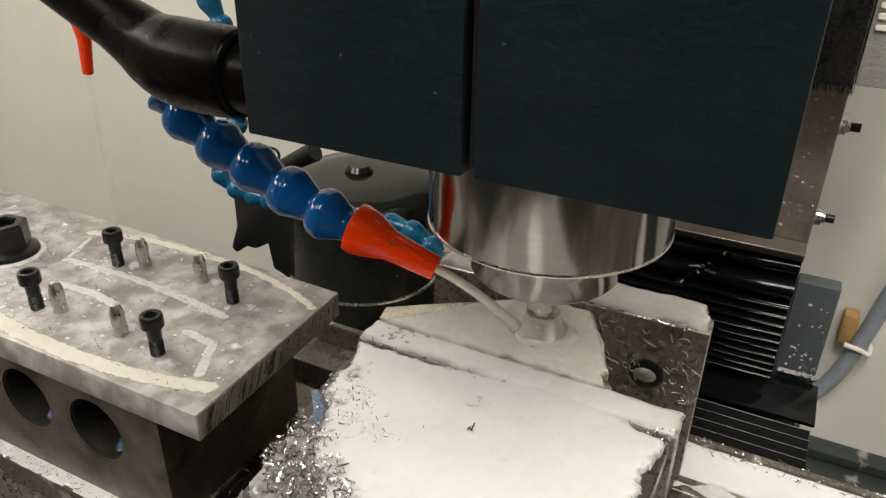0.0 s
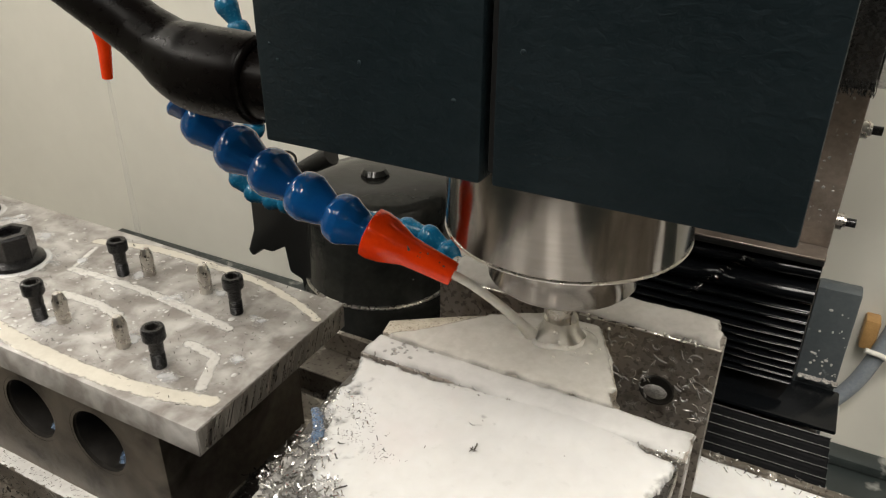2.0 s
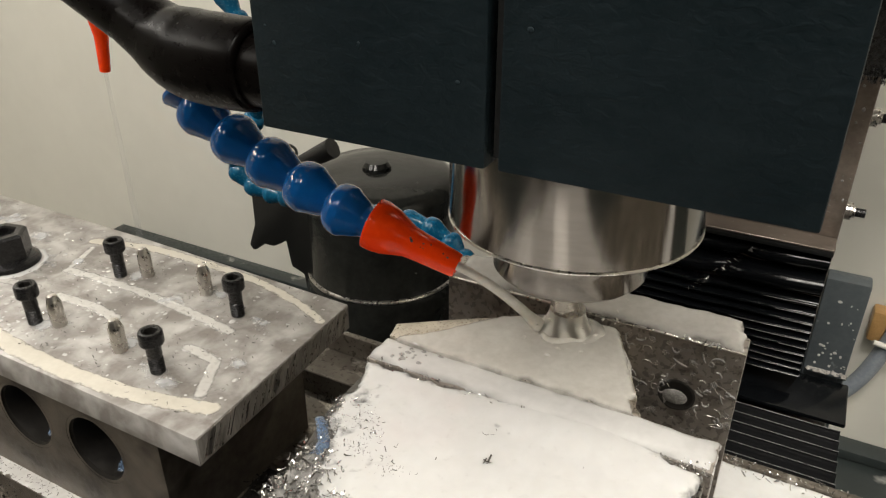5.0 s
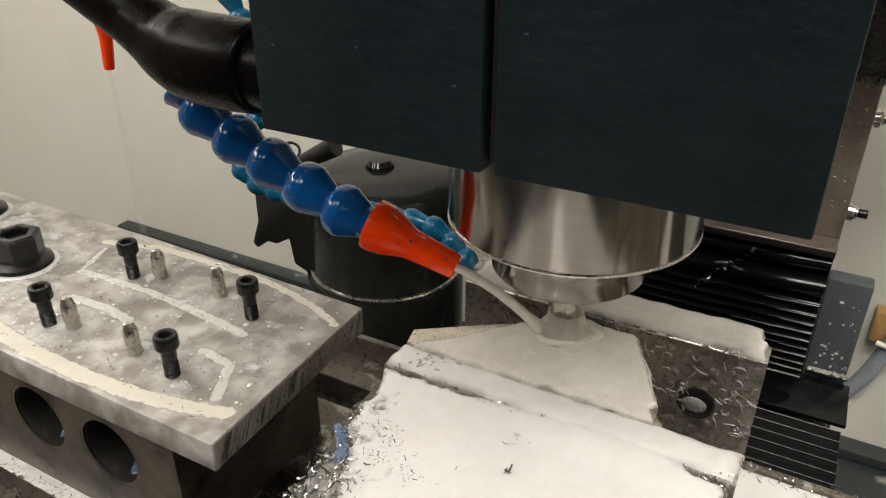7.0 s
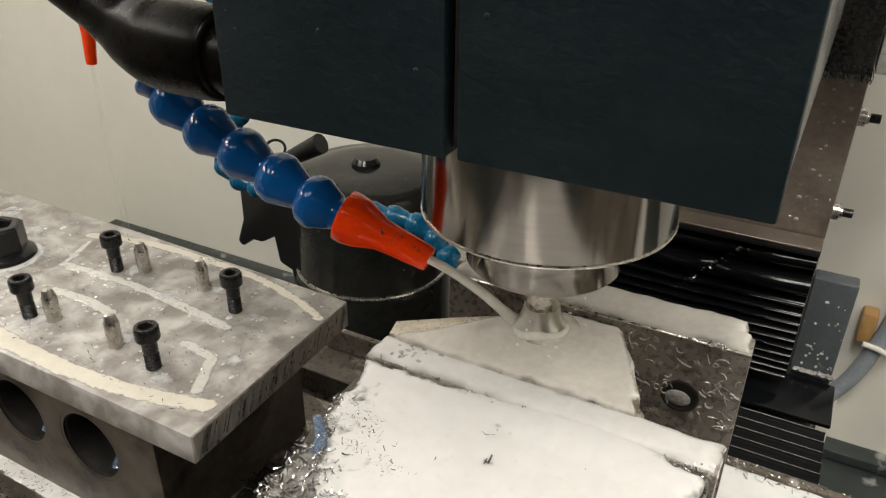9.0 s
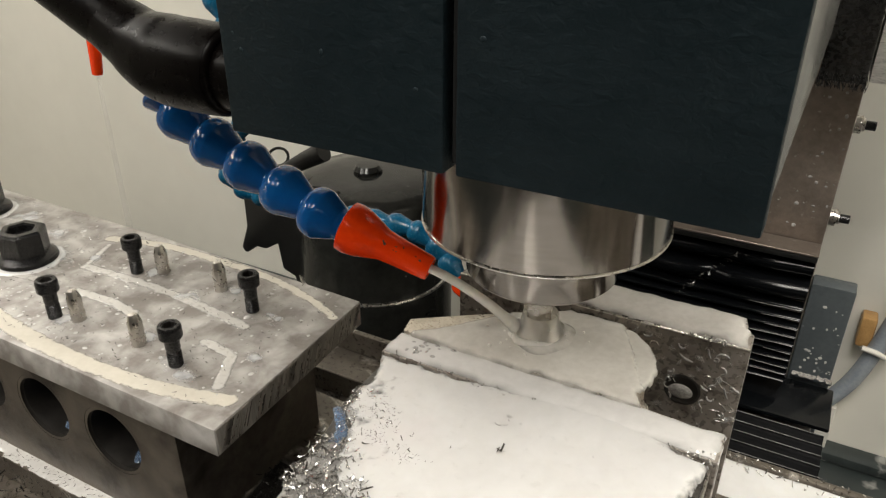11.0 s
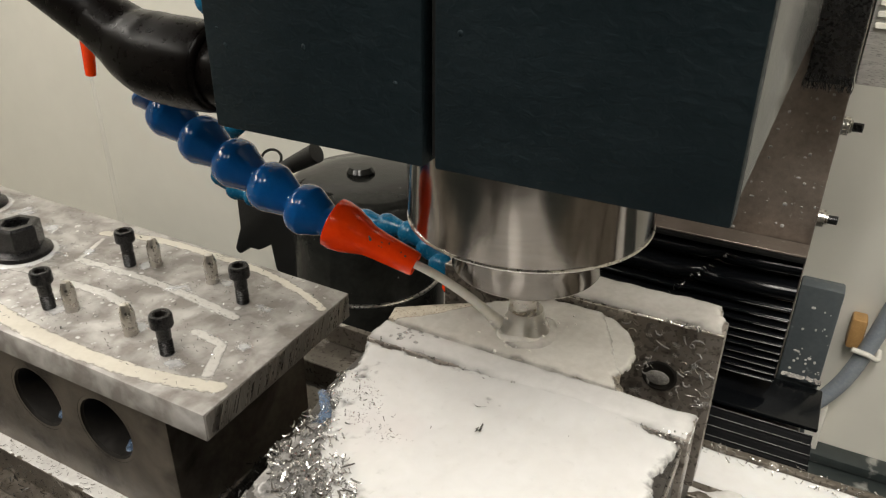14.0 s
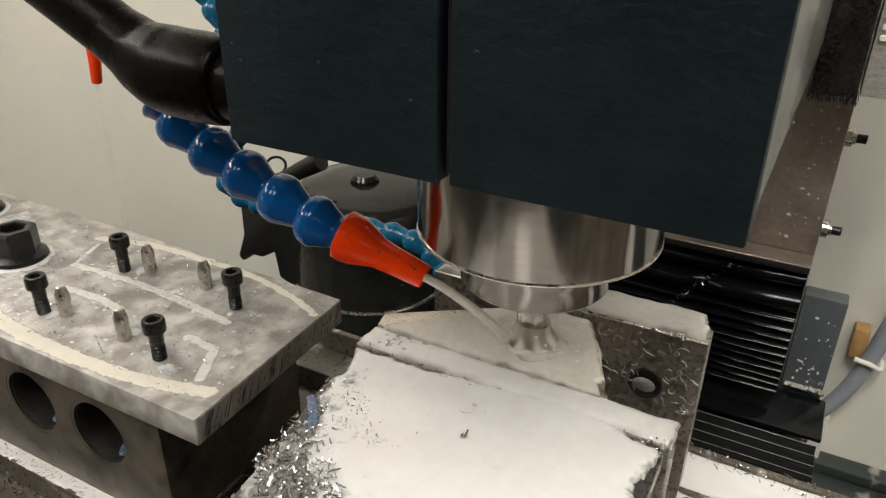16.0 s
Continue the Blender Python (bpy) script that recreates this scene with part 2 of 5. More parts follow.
WHITE_PLASTIC = surf("white plastic", (0.68, 0.66, 0.60), (0.75, 0.73, 0.67), 60, (0.35, 0.5))
FLOOR_PAINT = surf("grey workshop floor", (0.16, 0.155, 0.15), (0.24, 0.235, 0.225), 6, (0.4, 0.7))
# paint of the unseen room, darkened to cut fill light
ROOM_PAINT = surf("dark grey room paint that holds back fill", (0.13, 0.125, 0.118), (0.17, 0.165, 0.155), 3, (0.6, 0.8))


def glow(name, colour, strength):
    m = bpy.data.materials.new(name)
    m.use_nodes = True
    b = m.node_tree.nodes["Principled BSDF"]
    b.inputs["Base Color"].default_value = (0.8, 0.8, 0.8, 1)
    b.inputs["Emission Color"].default_value = (*colour, 1)
    b.inputs["Emission Strength"].default_value = strength
    return m


def clear_liquid(name, alpha):
    m = bpy.data.materials.new(name)
    m.use_nodes = True
    b = m.node_tree.nodes["Principled BSDF"]
    b.inputs["Base Color"].default_value = (0.9, 0.9, 0.88, 1)
    b.inputs["Roughness"].default_value = 0.1
    b.inputs["Alpha"].default_value = alpha
    return m


TRICKLE = clear_liquid("thin clear trickle", 0.07)
WET_BEAD = clear_liquid("clear wet bead", 0.10)
BUBBLE = surf("clear grey bubble skin", (0.20, 0.19, 0.18), (0.34, 0.33, 0.31), 60, (0.05, 0.1), coat=0.5)
BUBBLE.node_tree.nodes["Principled BSDF"].inputs["Alpha"].default_value = 0.38
WET_GREY = surf("grey wet steel", (0.13, 0.125, 0.12), (0.40, 0.39, 0.375), 260, (0.06, 0.14), coat=0.4)
LAMP_GLOW = glow("lamp diffuser", WARM, 6.0)

# ---- mesh helpers ----
ORIGIN = {}
RIDERS = []


def thing(name, at, label, category, rides=False, group="", kind=""):
    ob = new(name)
    ob.empty_display_size = 0.01
    ob.matrix_basis = Matrix.Translation(at)
    ORIGIN[ob.name] = Vector(at)
    tagged(ob, label, category, group, kind)
    if rides:
        RIDERS.append(ob)
    return ob


def mesh_from(name, bm, material, origin=(0, 0, 0), angle=38):
    me = bpy.data.meshes.new(name)
    bmesh.ops.translate(bm, verts=bm.verts, vec=-Vector(origin))
    bmesh.ops.recalc_face_normals(bm, faces=bm.faces)
    bm.to_mesh(me)
    bm.free()
    me.materials.append(material)
    me.shade_smooth()
    me.set_sharp_from_angle(angle=radians(angle))
    return me


def part(name, bm, material, parent, label="", angle=38):
    origin = ORIGIN[parent.name]
    ob = new(name, mesh_from(name, bm, material, origin, angle))
    ob.parent = parent
    ORIGIN[ob.name] = origin
    if label:
        ob["label"] = label
    return ob


def solo(name, bm, material, at, label, category, rides=False, group="", kind="", angle=38):
    ob = new(name, mesh_from(name, bm, material, at, angle))
    ob.matrix_basis = Matrix.Translation(at)
    ORIGIN[ob.name] = Vector(at)
    tagged(ob, label, category, group, kind)
    if rides:
        RIDERS.append(ob)
    return ob


def box(x0, x1, y0, y1, z0, z1, bevel=0.0, seg=2, bm=None):
    b = bmesh.new()
    bmesh.ops.create_cube(b, size=1.0, matrix=Matrix.Translation(((x0 + x1) / 2, (y0 + y1) / 2, (z0 + z1) / 2)) @ Matrix.Diagonal((x1 - x0, y1 - y0, z1 - z0, 1)))
    if bevel:
        bmesh.ops.bevel(b, geom=b.edges[:], offset=bevel, segments=seg, affect="EDGES", profile=0.5)
    return join(bm, b)


def join(bm, b):
    if bm is None:
        return b
    tmp = bpy.data.meshes.new("tmp")
    b.to_mesh(tmp)
    b.free()
    bm.from_mesh(tmp)
    bpy.data.meshes.remove(tmp)
    return bm


def lathe(profile, m=None, n=48, bm=None):
    """A turned solid round z from (radius, z) pairs; m places it."""
    b = bmesh.new()
    rings = []
    for r, z in profile:
        if r < 1e-7:
            rings.append([b.verts.new((0, 0, z))])
        else:
            rings.append([b.verts.new((r * math.cos(2 * math.pi * k / n), r * math.sin(2 * math.pi * k / n), z)) for k in range(n)])
    for a, c in zip(rings, rings[1:]):
        for k in range(n):
            q = [a[k % len(a)], a[(k + 1) % len(a)], c[(k + 1) % len(c)], c[k % len(c)]]
            q = [v for j, v in enumerate(q) if v not in q[:j]]
            if len(q) > 2:
                b.faces.new(q)
    if m is not None:
        bmesh.ops.transform(b, matrix=m, verts=b.verts)
    return join(bm, b)


def along(p, q):
    """A pose at p whose z axis points to q."""
    d = Vector(q) - Vector(p)
    return Matrix.Translation(p) @ d.to_track_quat("Z", "Y").to_matrix().to_4x4()


def spline(points, per=8):
    pts = [Vector(p) for p in points]
    pts = [pts[0] * 2 - pts[1]] + pts + [pts[-1] * 2 - pts[-2]]
    out = []
    for a, b, c, d in zip(pts, pts[1:], pts[2:], pts[3:]):
        for k in range(per):
            t = k / per
            out.append(0.5 * ((2 * b) + (c - a) * t + (2 * a - 5 * b + 4 * c - d) * t * t + (3 * b - a - 3 * c + d) * t ** 3))
    out.append(pts[-2])
    return out


def tube(points, radius, n=16, per=8, bm=None):
    """A round tube along a smooth curve; radius: a number or a function of 0..1."""
    b = bmesh.new()
    path = spline(points, per) if per else [Vector(p) for p in points]
    rings = []
    up = Vector((0.13, 0.2, 1)).normalized()
    for i, p in enumerate(path):
        d = (path[min(i + 1, len(path) - 1)] - path[max(i - 1, 0)]).normalized()
        u = d.cross(up).normalized()
        v = d.cross(u)
        r = radius(i / (len(path) - 1)) if callable(radius) else radius
        rings.append([b.verts.new(p + r * (math.cos(2 * math.pi * k / n) * u + math.sin(2 * math.pi * k / n) * v)) for k in range(n)])
    for a, c in zip(rings, rings[1:]):
        for k in range(n):
            b.faces.new((a[k], a[(k + 1) % n], c[(k + 1) % n], c[k]))
    b.faces.new(rings[0][::-1])
    b.faces.new(rings[-1])
    return join(bm, b)


def prism(outline, z0, z1, bevel=0.0, bm=None):
    b = bmesh.new()
    f = b.faces.new([b.verts.new((x, y, z0)) for x, y in outline])
    top = bmesh.ops.extrude_face_region(b, geom=[f])
    bmesh.ops.translate(b, verts=[v for v in top["geom"] if isinstance(v, bmesh.types.BMVert)], vec=(0, 0, z1 - z0))
    if bevel:
        bmesh.ops.bevel(b, geom=b.edges[:], offset=bevel, segments=2, affect="EDGES", profile=0.5)
    return join(bm, b)


def wobble(x, y, scale, seed=0.0):
    return noise.noise(Vector((x * scale, y * scale, seed)))


def film(x0, x1, y0, y1, depth_in, base, thick, step=0.0009, edge=0.0022, ripple=0.0002, ripple_scale=90.0, seed=0.0, slope=None, skirt=0.0004):
    """A pool of liquid: depth_in(x, y) is the distance inside its outline; its surface swells from the rim to full thickness."""
    b = bmesh.new()
    layer = b.verts.layers.float.new("thickness")
    nx, ny = int((x1 - x0) / step) + 1, int((y1 - y0) / step) + 1
    grid = {}
    for i in range(nx + 1):
        for j in range(ny + 1):
            x, y = x0 + i * step, y0 + j * step
            d = depth_in(x, y)
            if d > -step:
                k = max(0.0, min(1.0, d / edge))
                z = base + (slope(x, y) if slope else 0.0) + thick * math.sqrt(k * (2 - k)) - (skirt if d <= 0 else 0)
                z += ripple * k * wobble(x, y, ripple_scale, seed)
                if d < 0:  # pull the rim onto the true outline
                    e = step * 0.3
                    gx, gy = depth_in(x + e, y) - d, depth_in(x, y + e) - d
                    g = math.hypot(gx, gy)
                    if g > 1e-9:
                        x, y = x - d * gx / g, y - d * gy / g
                grid[i, j] = b.verts.new((x, y, z))
                grid[i, j][layer] = k
    for i, j in list(grid):
        q = [grid.get(c) for c in ((i, j), (i + 1, j), (i + 1, j + 1), (i, j + 1))]
        if all(q):
            b.faces.new(q)
    bmesh.ops.delete(b, geom=[v for v in b.verts if not v.link_faces], context="VERTS")
    return b


def poly_depth(outline):
    """Signed distance inside a polygon."""
    pts = [(float(a), float(c)) for a, c in outline]

    def d(x, y):
        inside, best = False, 1e9
        for (ax, ay), (bx, by) in zip(pts, pts[1:] + pts[:1]):
            if (ay > y) != (by > y) and x < (bx - ax) * (y - ay) / (by - ay) + ax:
                inside = not inside
            vx, vy = bx - ax, by - ay
            t = max(0, min(1, ((x - ax) * vx + (y - ay) * vy) / (vx * vx + vy * vy)))
            best = min(best, math.hypot(x - ax - t * vx, y - ay - t * vy))
        return best if inside else -best
    return d


def chips(count, place, size, seed):
    """Curled cuttings, joined: place(rng) gives a point and how far they may tilt."""
    rng = np.random.RandomState(seed)
    verts, faces = [], []
    for _ in range(count):
        p, tilt = place(rng)
        s = size * rng.uniform(0.45, 1.35)
        w = s * rng.uniform(0.05, 0.11)
        curl, twist = rng.uniform(0.3, 2.4), rng.uniform(-1.6, 1.6)
        m = Matrix.Translation(p) @ Euler((rng.normal(0, tilt), rng.normal(0, tilt), rng.uniform(0, 6.28))).to_matrix().to_4x4()
        k0 = len(verts)
        for k in range(4):
            a = (k / 3 - 0.5)
            c = Vector((s * math.sin(a * curl) / max(curl, 0.3), 0, s * (1 - math.cos(a * curl)) / max(curl, 0.3)))
            t = Vector((0, math.cos(twist * a), math.sin(twist * a))) * w
            for sg in (-1, 1):
                verts.append(m @ (c + t * sg))
        for k in range(3):
            a = k0 + 2 * k
            faces.append((a, a + 1, a + 3, a + 2))
    b = bmesh.new()
    vs = [b.verts.new(v) for v in verts]
    for f in faces:
        b.faces.new([vs[k] for k in f])
    return b


def beads(count, place, seed, flat=0.45, n=8):
    """Small droplets: place(rng) gives a pose and a radius."""
    rng = np.random.RandomState(seed)
    b = bmesh.new()
    for _ in range(count):
        m, r = place(rng)
        prof = [(r * math.cos(a), r * flat * math.sin(a)) for a in (0, 0.5, 1.0)] + [(0, r * flat)]
        rings = []
        ex, ey = rng.uniform(0.6, 1.5), rng.uniform(0.6, 1.5)
        for q, z in prof[:-1]:
            rings.append([b.verts.new(m @ Vector((ex * q * math.cos(2 * math.pi * k / n), ey * q * math.sin(2 * math.pi * k / n), z))) for k in range(n)])
        top = b.verts.new(m @ Vector((0, 0, prof[-1][1])))
        for a, c in zip(rings, rings[1:]):
            for k in range(n):
                b.faces.new((a[k], a[(k + 1) % n], c[(k + 1) % n], c[k]))
        for k in range(n):
            b.faces.new((rings[-1][k], rings[-1][(k + 1) % n], top))
    return b


# ---- the enclosure and the room round it ----
def slab(name, x0, x1, y0, y1, z0, z1, material, label, category="wall"):
    return solo(name, box(x0, x1, y0, y1, z0, z1), material, ((x0 + x1) / 2, (y0 + y1) / 2, z0), label, category, kind="structure")


slab("wall_north", -1.05, 0.65, 0.400, 0.415, -0.50, 1.1, WALL_PAINT, "off-white painted sheet steel back of the enclosure")
slab("wall_west", -1.065, -1.05, -0.5, 0.415, -0.50, 1.1, WALL_PAINT, "off-white painted sheet steel side of the enclosure")
slab("wall_east", 0.65, 0.665, -0.5, 0.415, -0.21, 1.1, WALL_PAINT, "off-white painted sheet steel side of the enclosure")
slab("tray_floor", -0.745, 0.65, -0.5, 0.40, -0.225, -0.21, TRAY_PAINT, "dark grey-green coolant tray under the mill", "tray")
# unseen panels, added so the spindle nose mirrors bright strips
slab("reflected_panel_west", -1.065, -0.55, -0.515, -0.5, -0.21, 1.1, WALL_PAINT, "unseen off-white panel added for the spindle's reflections")
slab("reflected_panel_east", 0.48, 0.665, -0.515, -0.5, -0.21, 1.1, WALL_PAINT, "unseen off-white panel added for the spindle's reflections")
slab("tray_shelf", -1.05, -0.7452, -0.5, 0.3998, -0.515, -0.50, WALL_PAINT, "off-white painted lower shelf of the enclosure", "shelf")
slab("floor", -2.6, 2.6, -3.0, 1.6, -1.05, -1.0, FLOOR_PAINT, "grey workshop floor", "floor")
slab("ceiling", -2.6, 2.6, -3.0, 1.6, 1.75, 1.8, ROOM_PAINT, "unseen workshop ceiling, kept dark against fill light", "ceiling")
slab("wall_south", -2.6, 2.6, -3.05, -3.0, -1.0, 1.75, ROOM_PAINT, "unseen workshop wall, kept dark against fill light")
slab("wall_room_north", -2.6, 2.6, 1.6, 1.65, -1.0, 1.75, ROOM_PAINT, "unseen workshop wall, kept dark against fill light")
slab("wall_room_west", -2.65, -2.6, -3.0, 1.6, -1.0, 1.75, ROOM_PAINT, "unseen workshop wall, kept dark against fill light")
slab("wall_room_east", 2.6, 2.65, -3.0, 1.6, -1.0, 1.75, ROOM_PAINT, "unseen workshop wall, kept dark against fill light")


def lamp_fixture(name, x, y, z, sx, sy, label):
    lamp = thing(name, (x, y, z), label, "lamp")
    part("housing", box(x - sx / 2 - 0.015, x + sx / 2 + 0.015, y - sy / 2 - 0.015, y + sy / 2 + 0.015, z, 1.7499, 0.004), WHITE_PLASTIC, lamp)
    part("diffuser", box(x - sx / 2, x + sx / 2, y - sy / 2, y + sy / 2, z - 0.006, z - 0.001), LAMP_GLOW, lamp, "glowing white diffuser")


for lx, ly in ((-0.70, -1.20), (0.13, -1.10)):
    lamp_fixture("ceiling_lamp", lx, ly, 1.68, 0.25, 1.2, "long white ceiling lamp with glowing diffuser")


# bar fixture made up to carry an added fill light
def side_fill(x, z, label):
    lamp = thing("side_fill", (x, 0.399, z + 0.02), label, "lamp", group="lamp bars in the enclosure")
    part("housing", box(x - 0.03, x + 0.03, -0.52, 0.3999, z + 0.025, z + 0.05, 0.004), WHITE_PLASTIC, lamp)
    part("diffuser", box(x - 0.025, x + 0.025, -0.50, 0.30, z + 0.017, z + 0.024), LAMP_GLOW, lamp, "glowing white diffuser")


side_fill(-0.700, 0.600, "unseen slim lamp bar added to light the enclosure")
side_fill(0.400, 0.800, "unseen slim lamp bar added to light the enclosure")


# ---- the machine: column, bellows, head ----
def build_column():
    col = thing("machine_column", (0.0, 0.30, -0.21), "milling machine column with scraped steel way and grey painted foot", "machine column")
    part("steel_way", box(-0.085, 0.0795, 0.250, 0.285, -0.20, 0.60, 0.0012), COLUMN_STEEL, col, "brown-tinged bare steel way spotted with coolant")
    part("casting", box(-0.080, 0.079, 0.286, 0.385, -0.20, 0.60, 0.004), GREY_PAINT, col, "grey painted casting")
    part("foot", box(0.0800, 0.1045, 0.256, 0.270, -0.20, 0.0165, 0.0015), GREY_PAINT, col, "grey painted foot splashed with coolant")
    part("foot", box(-0.1075, -0.0865, 0.256, 0.270, -0.20, 0.0165, 0.0015), GREY_PAINT, col, "grey painted foot splashed with coolant")
    part("ledge", box(0.0835, 0.1055, 0.2515, 0.2555, -0.0492, -0.0465, 0.0008), GREY_PAINT, col, "ledge crusted with coolant")
    part("ledge_crust", beads(70, lambda r: (Matrix.Translation((r.uniform(0.082, 0.1045), 0.2516 + r.uniform(-0.0012, 0.003), -0.0466)), r.uniform(0.0004, 0.0011)), 6, 0.7), FIXTURE_ALU, col, "crust of dried coolant")["kind"] = "stuff"
    part("foot_splash", beads(26, lambda r: (Matrix.Translation((r.uniform(0.086, 0.104), 0.2557, -0.044 + 0.05 * r.uniform() ** 2)) @ Euler((radians(90), 0, 0)).to_matrix().to_4x4(), r.uniform(0.0003, 0.0010)), 7, 0.2, 10), COOLANT_THIN, col, "dried splashes of coolant")["kind"] = "stuff"
    for z in (0.1145, 0.0585, 0.178):
        b = lathe([(0, 0), (0.0052, 0), (0.0052, 0.0035), (0.0035, 0.0040), (0.0035, 0.0052), (0, 0.0052)], along((0.0797, 0.262, z), (1, 0.262, z)), 24)
        nut = part("bolt", b, BRIGHT_STEEL, col, "bright nut with a black screw end")
        part("screw_end", lathe([(0, 0.0053), (0.0026, 0.0053), (0.0026, 0.0105), (0, 0.0108)], along((0.0797, 0.262, z), (1, 0.262, z)), 12), BLACK_OXIDE, nut, "black screw end")
    part("dried_spatter", beads(80, lambda r: (Matrix.Translation((r.uniform(0.03, 0.079), 0.2498, 0.15 - 0.115 * r.uniform() ** 1.6)) @ Euler((radians(90), 0, 0)).to_matrix().to_4x4(), r.uniform(0.0003, 0.0010)), 5),
         WET_GREY, col, "dried coolant drops")["kind"] = "stuff"


def build_bellows():
    zb = thing("way_bellows", (0.0, 0.24, -0.05), "wet black rubber bellows below the head", "bellows")
    heights = [0.0150, 0.0165, 0.0072, 0.0058, 0.0054, 0.0052, 0.0050, 0.0048, 0.0046, 0.0044, 0.0042, 0.0040]
    rng = np.random.RandomState(14)
    z = 0.0405
    for k, h in enumerate(heights):
        b = bmesh.new()
        rows = []
        deep = 0.0058 if k > 1 else 0.0105
        for s in range(11):
            f = s / 10
            out = deep * math.sin(math.pi * f ** 0.8) ** 0.8
            row = []
            for i in range(37):
                x = -0.088 + 0.1665 * i / 36
                zz = z - h * f
                sag = 0.0014 * math.sin(math.pi * i / 36) + 0.0006 * wobble(x, z, 40, 3)
                dent = 0.0035 * math.exp(-((x - 0.020 - 0.9 * (zz - 0.015)) / 0.004) ** 2) if k < 2 else 0.0
                row.append(b.verts.new((x, 0.2455 - 0.0011 * k - out + 0.0009 * wobble(x, z, 45, k) + dent, zz - sag)))
            rows.append(row)
        for a, c in zip(rows, rows[1:]):
            for i in range(36):
                b.faces.new((a[i], a[i + 1], c[i + 1], c[i]))
        pleat = part("pleat", b, BLACK_RUBBER, zb, angle=70)
        if k > 1:
            f = 0.42
            y = 0.2455 - 0.0011 * k - deep - 0.0002
            x0, x1 = 0.042 + rng.uniform(-0.010, 0.022), 0.0780
            path = []
            for q in range(9):
                x = x0 + (x1 - x0) * q / 8
                path.append((x, y + 0.0009 * wobble(x, z, 45, k), z - h * f - 0.0014 * math.sin(math.pi * (x + 0.088) / 0.1665) - 0.0006 * wobble(x, z, 40, 3)))
            # the glint, laid on as a pale tube
            part("crest", tube(path, lambda u: 0.00012 + 0.00026 * u, 6, 2), CREST_GLINT, pleat, "crest glint painted pale")
        z -= h * 0.99
    # bright flakes strewn to imitate glints along the crease
    def on_crease(r):
        u = r.uniform()
        x = 0.004 + 0.034 * u + r.normal(0, 0.0010)
        return (x, 0.2345 - 0.0006 * r.uniform(), -0.002 + 0.038 * u + r.normal(0, 0.0008)), 1.4
    part("crease_glints", chips(46, on_crease, 0.0022, 43), CHIP_METAL, zb, "bright flakes for glints along a crease")["kind"] = "stuff"
    part("top_rail", box(-0.088, 0.0790, 0.2325, 0.2495, 0.0405, 0.0445, 0.0008), MATT_BLACK, zb, "black clamp rail")
    part("rail_edge", box(-0.088, 0.0792, 0.2320, 0.2495, 0.0446, 0.0458, 0.0003, 1), COLUMN_STEEL, zb, "bare steel edge of the clamp rail")
    part("bottom_flap", box(-0.1, 0.1075, 0.208, 0.2495, -0.0525, -0.0495, 0.0012), BLACK_RUBBER, zb, "flat black flap")
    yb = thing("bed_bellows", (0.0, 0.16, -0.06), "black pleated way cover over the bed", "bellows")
    for k in range(15):
        y = 0.2085 - 0.0092 * k
        bb = bmesh.new()
        prof = [(y - 0.0092 * q / 8, -0.0580 + 0.0060 * (1 - abs(2 * (q / 8) ** 0.8 - 1) ** 0.8)) for q in range(9)]
        ring = []
        for x in (-0.101, 0.1055):
            ring.append([bb.verts.new((x, py, pz)) for py, pz in prof] + [bb.verts.new((x, py, -0.062)) for py, pz in prof[::-1]])
        m = len(ring[0])
        for i in range(m):
            bb.faces.new((ring[0][i], ring[0][(i + 1) % m], ring[1][(i + 1) % m], ring[1][i]))
        bb.faces.new(ring[0]), bb.faces.new(ring[1][::-1])
        pleat = part("pleat", bb, PLEAT_BLACK, yb, angle=60)
        # pale line painted in for the light on this crest
        part("crest", tube([(-0.101, y - 0.0043, -0.0521), (0.0, y - 0.0043, -0.0522), (0.1055, y - 0.0043, -0.0521)], 0.00026, 6), CREST_GLINT, pleat, "crest glint painted pale")
    bed = thing("machine_bed", (0.0, 0.0, -0.21), "dark machine bed below the table", "machine bed")
    part("bed_casting", box(-0.098, 0.1, -0.20, 0.33, -0.209, -0.065, 0.004), CAST_IRON, bed)
    part("saddle", box(-0.16, 0.16, -0.12, 0.085, -0.064, -0.030, 0.004), CAST_IRON, bed)


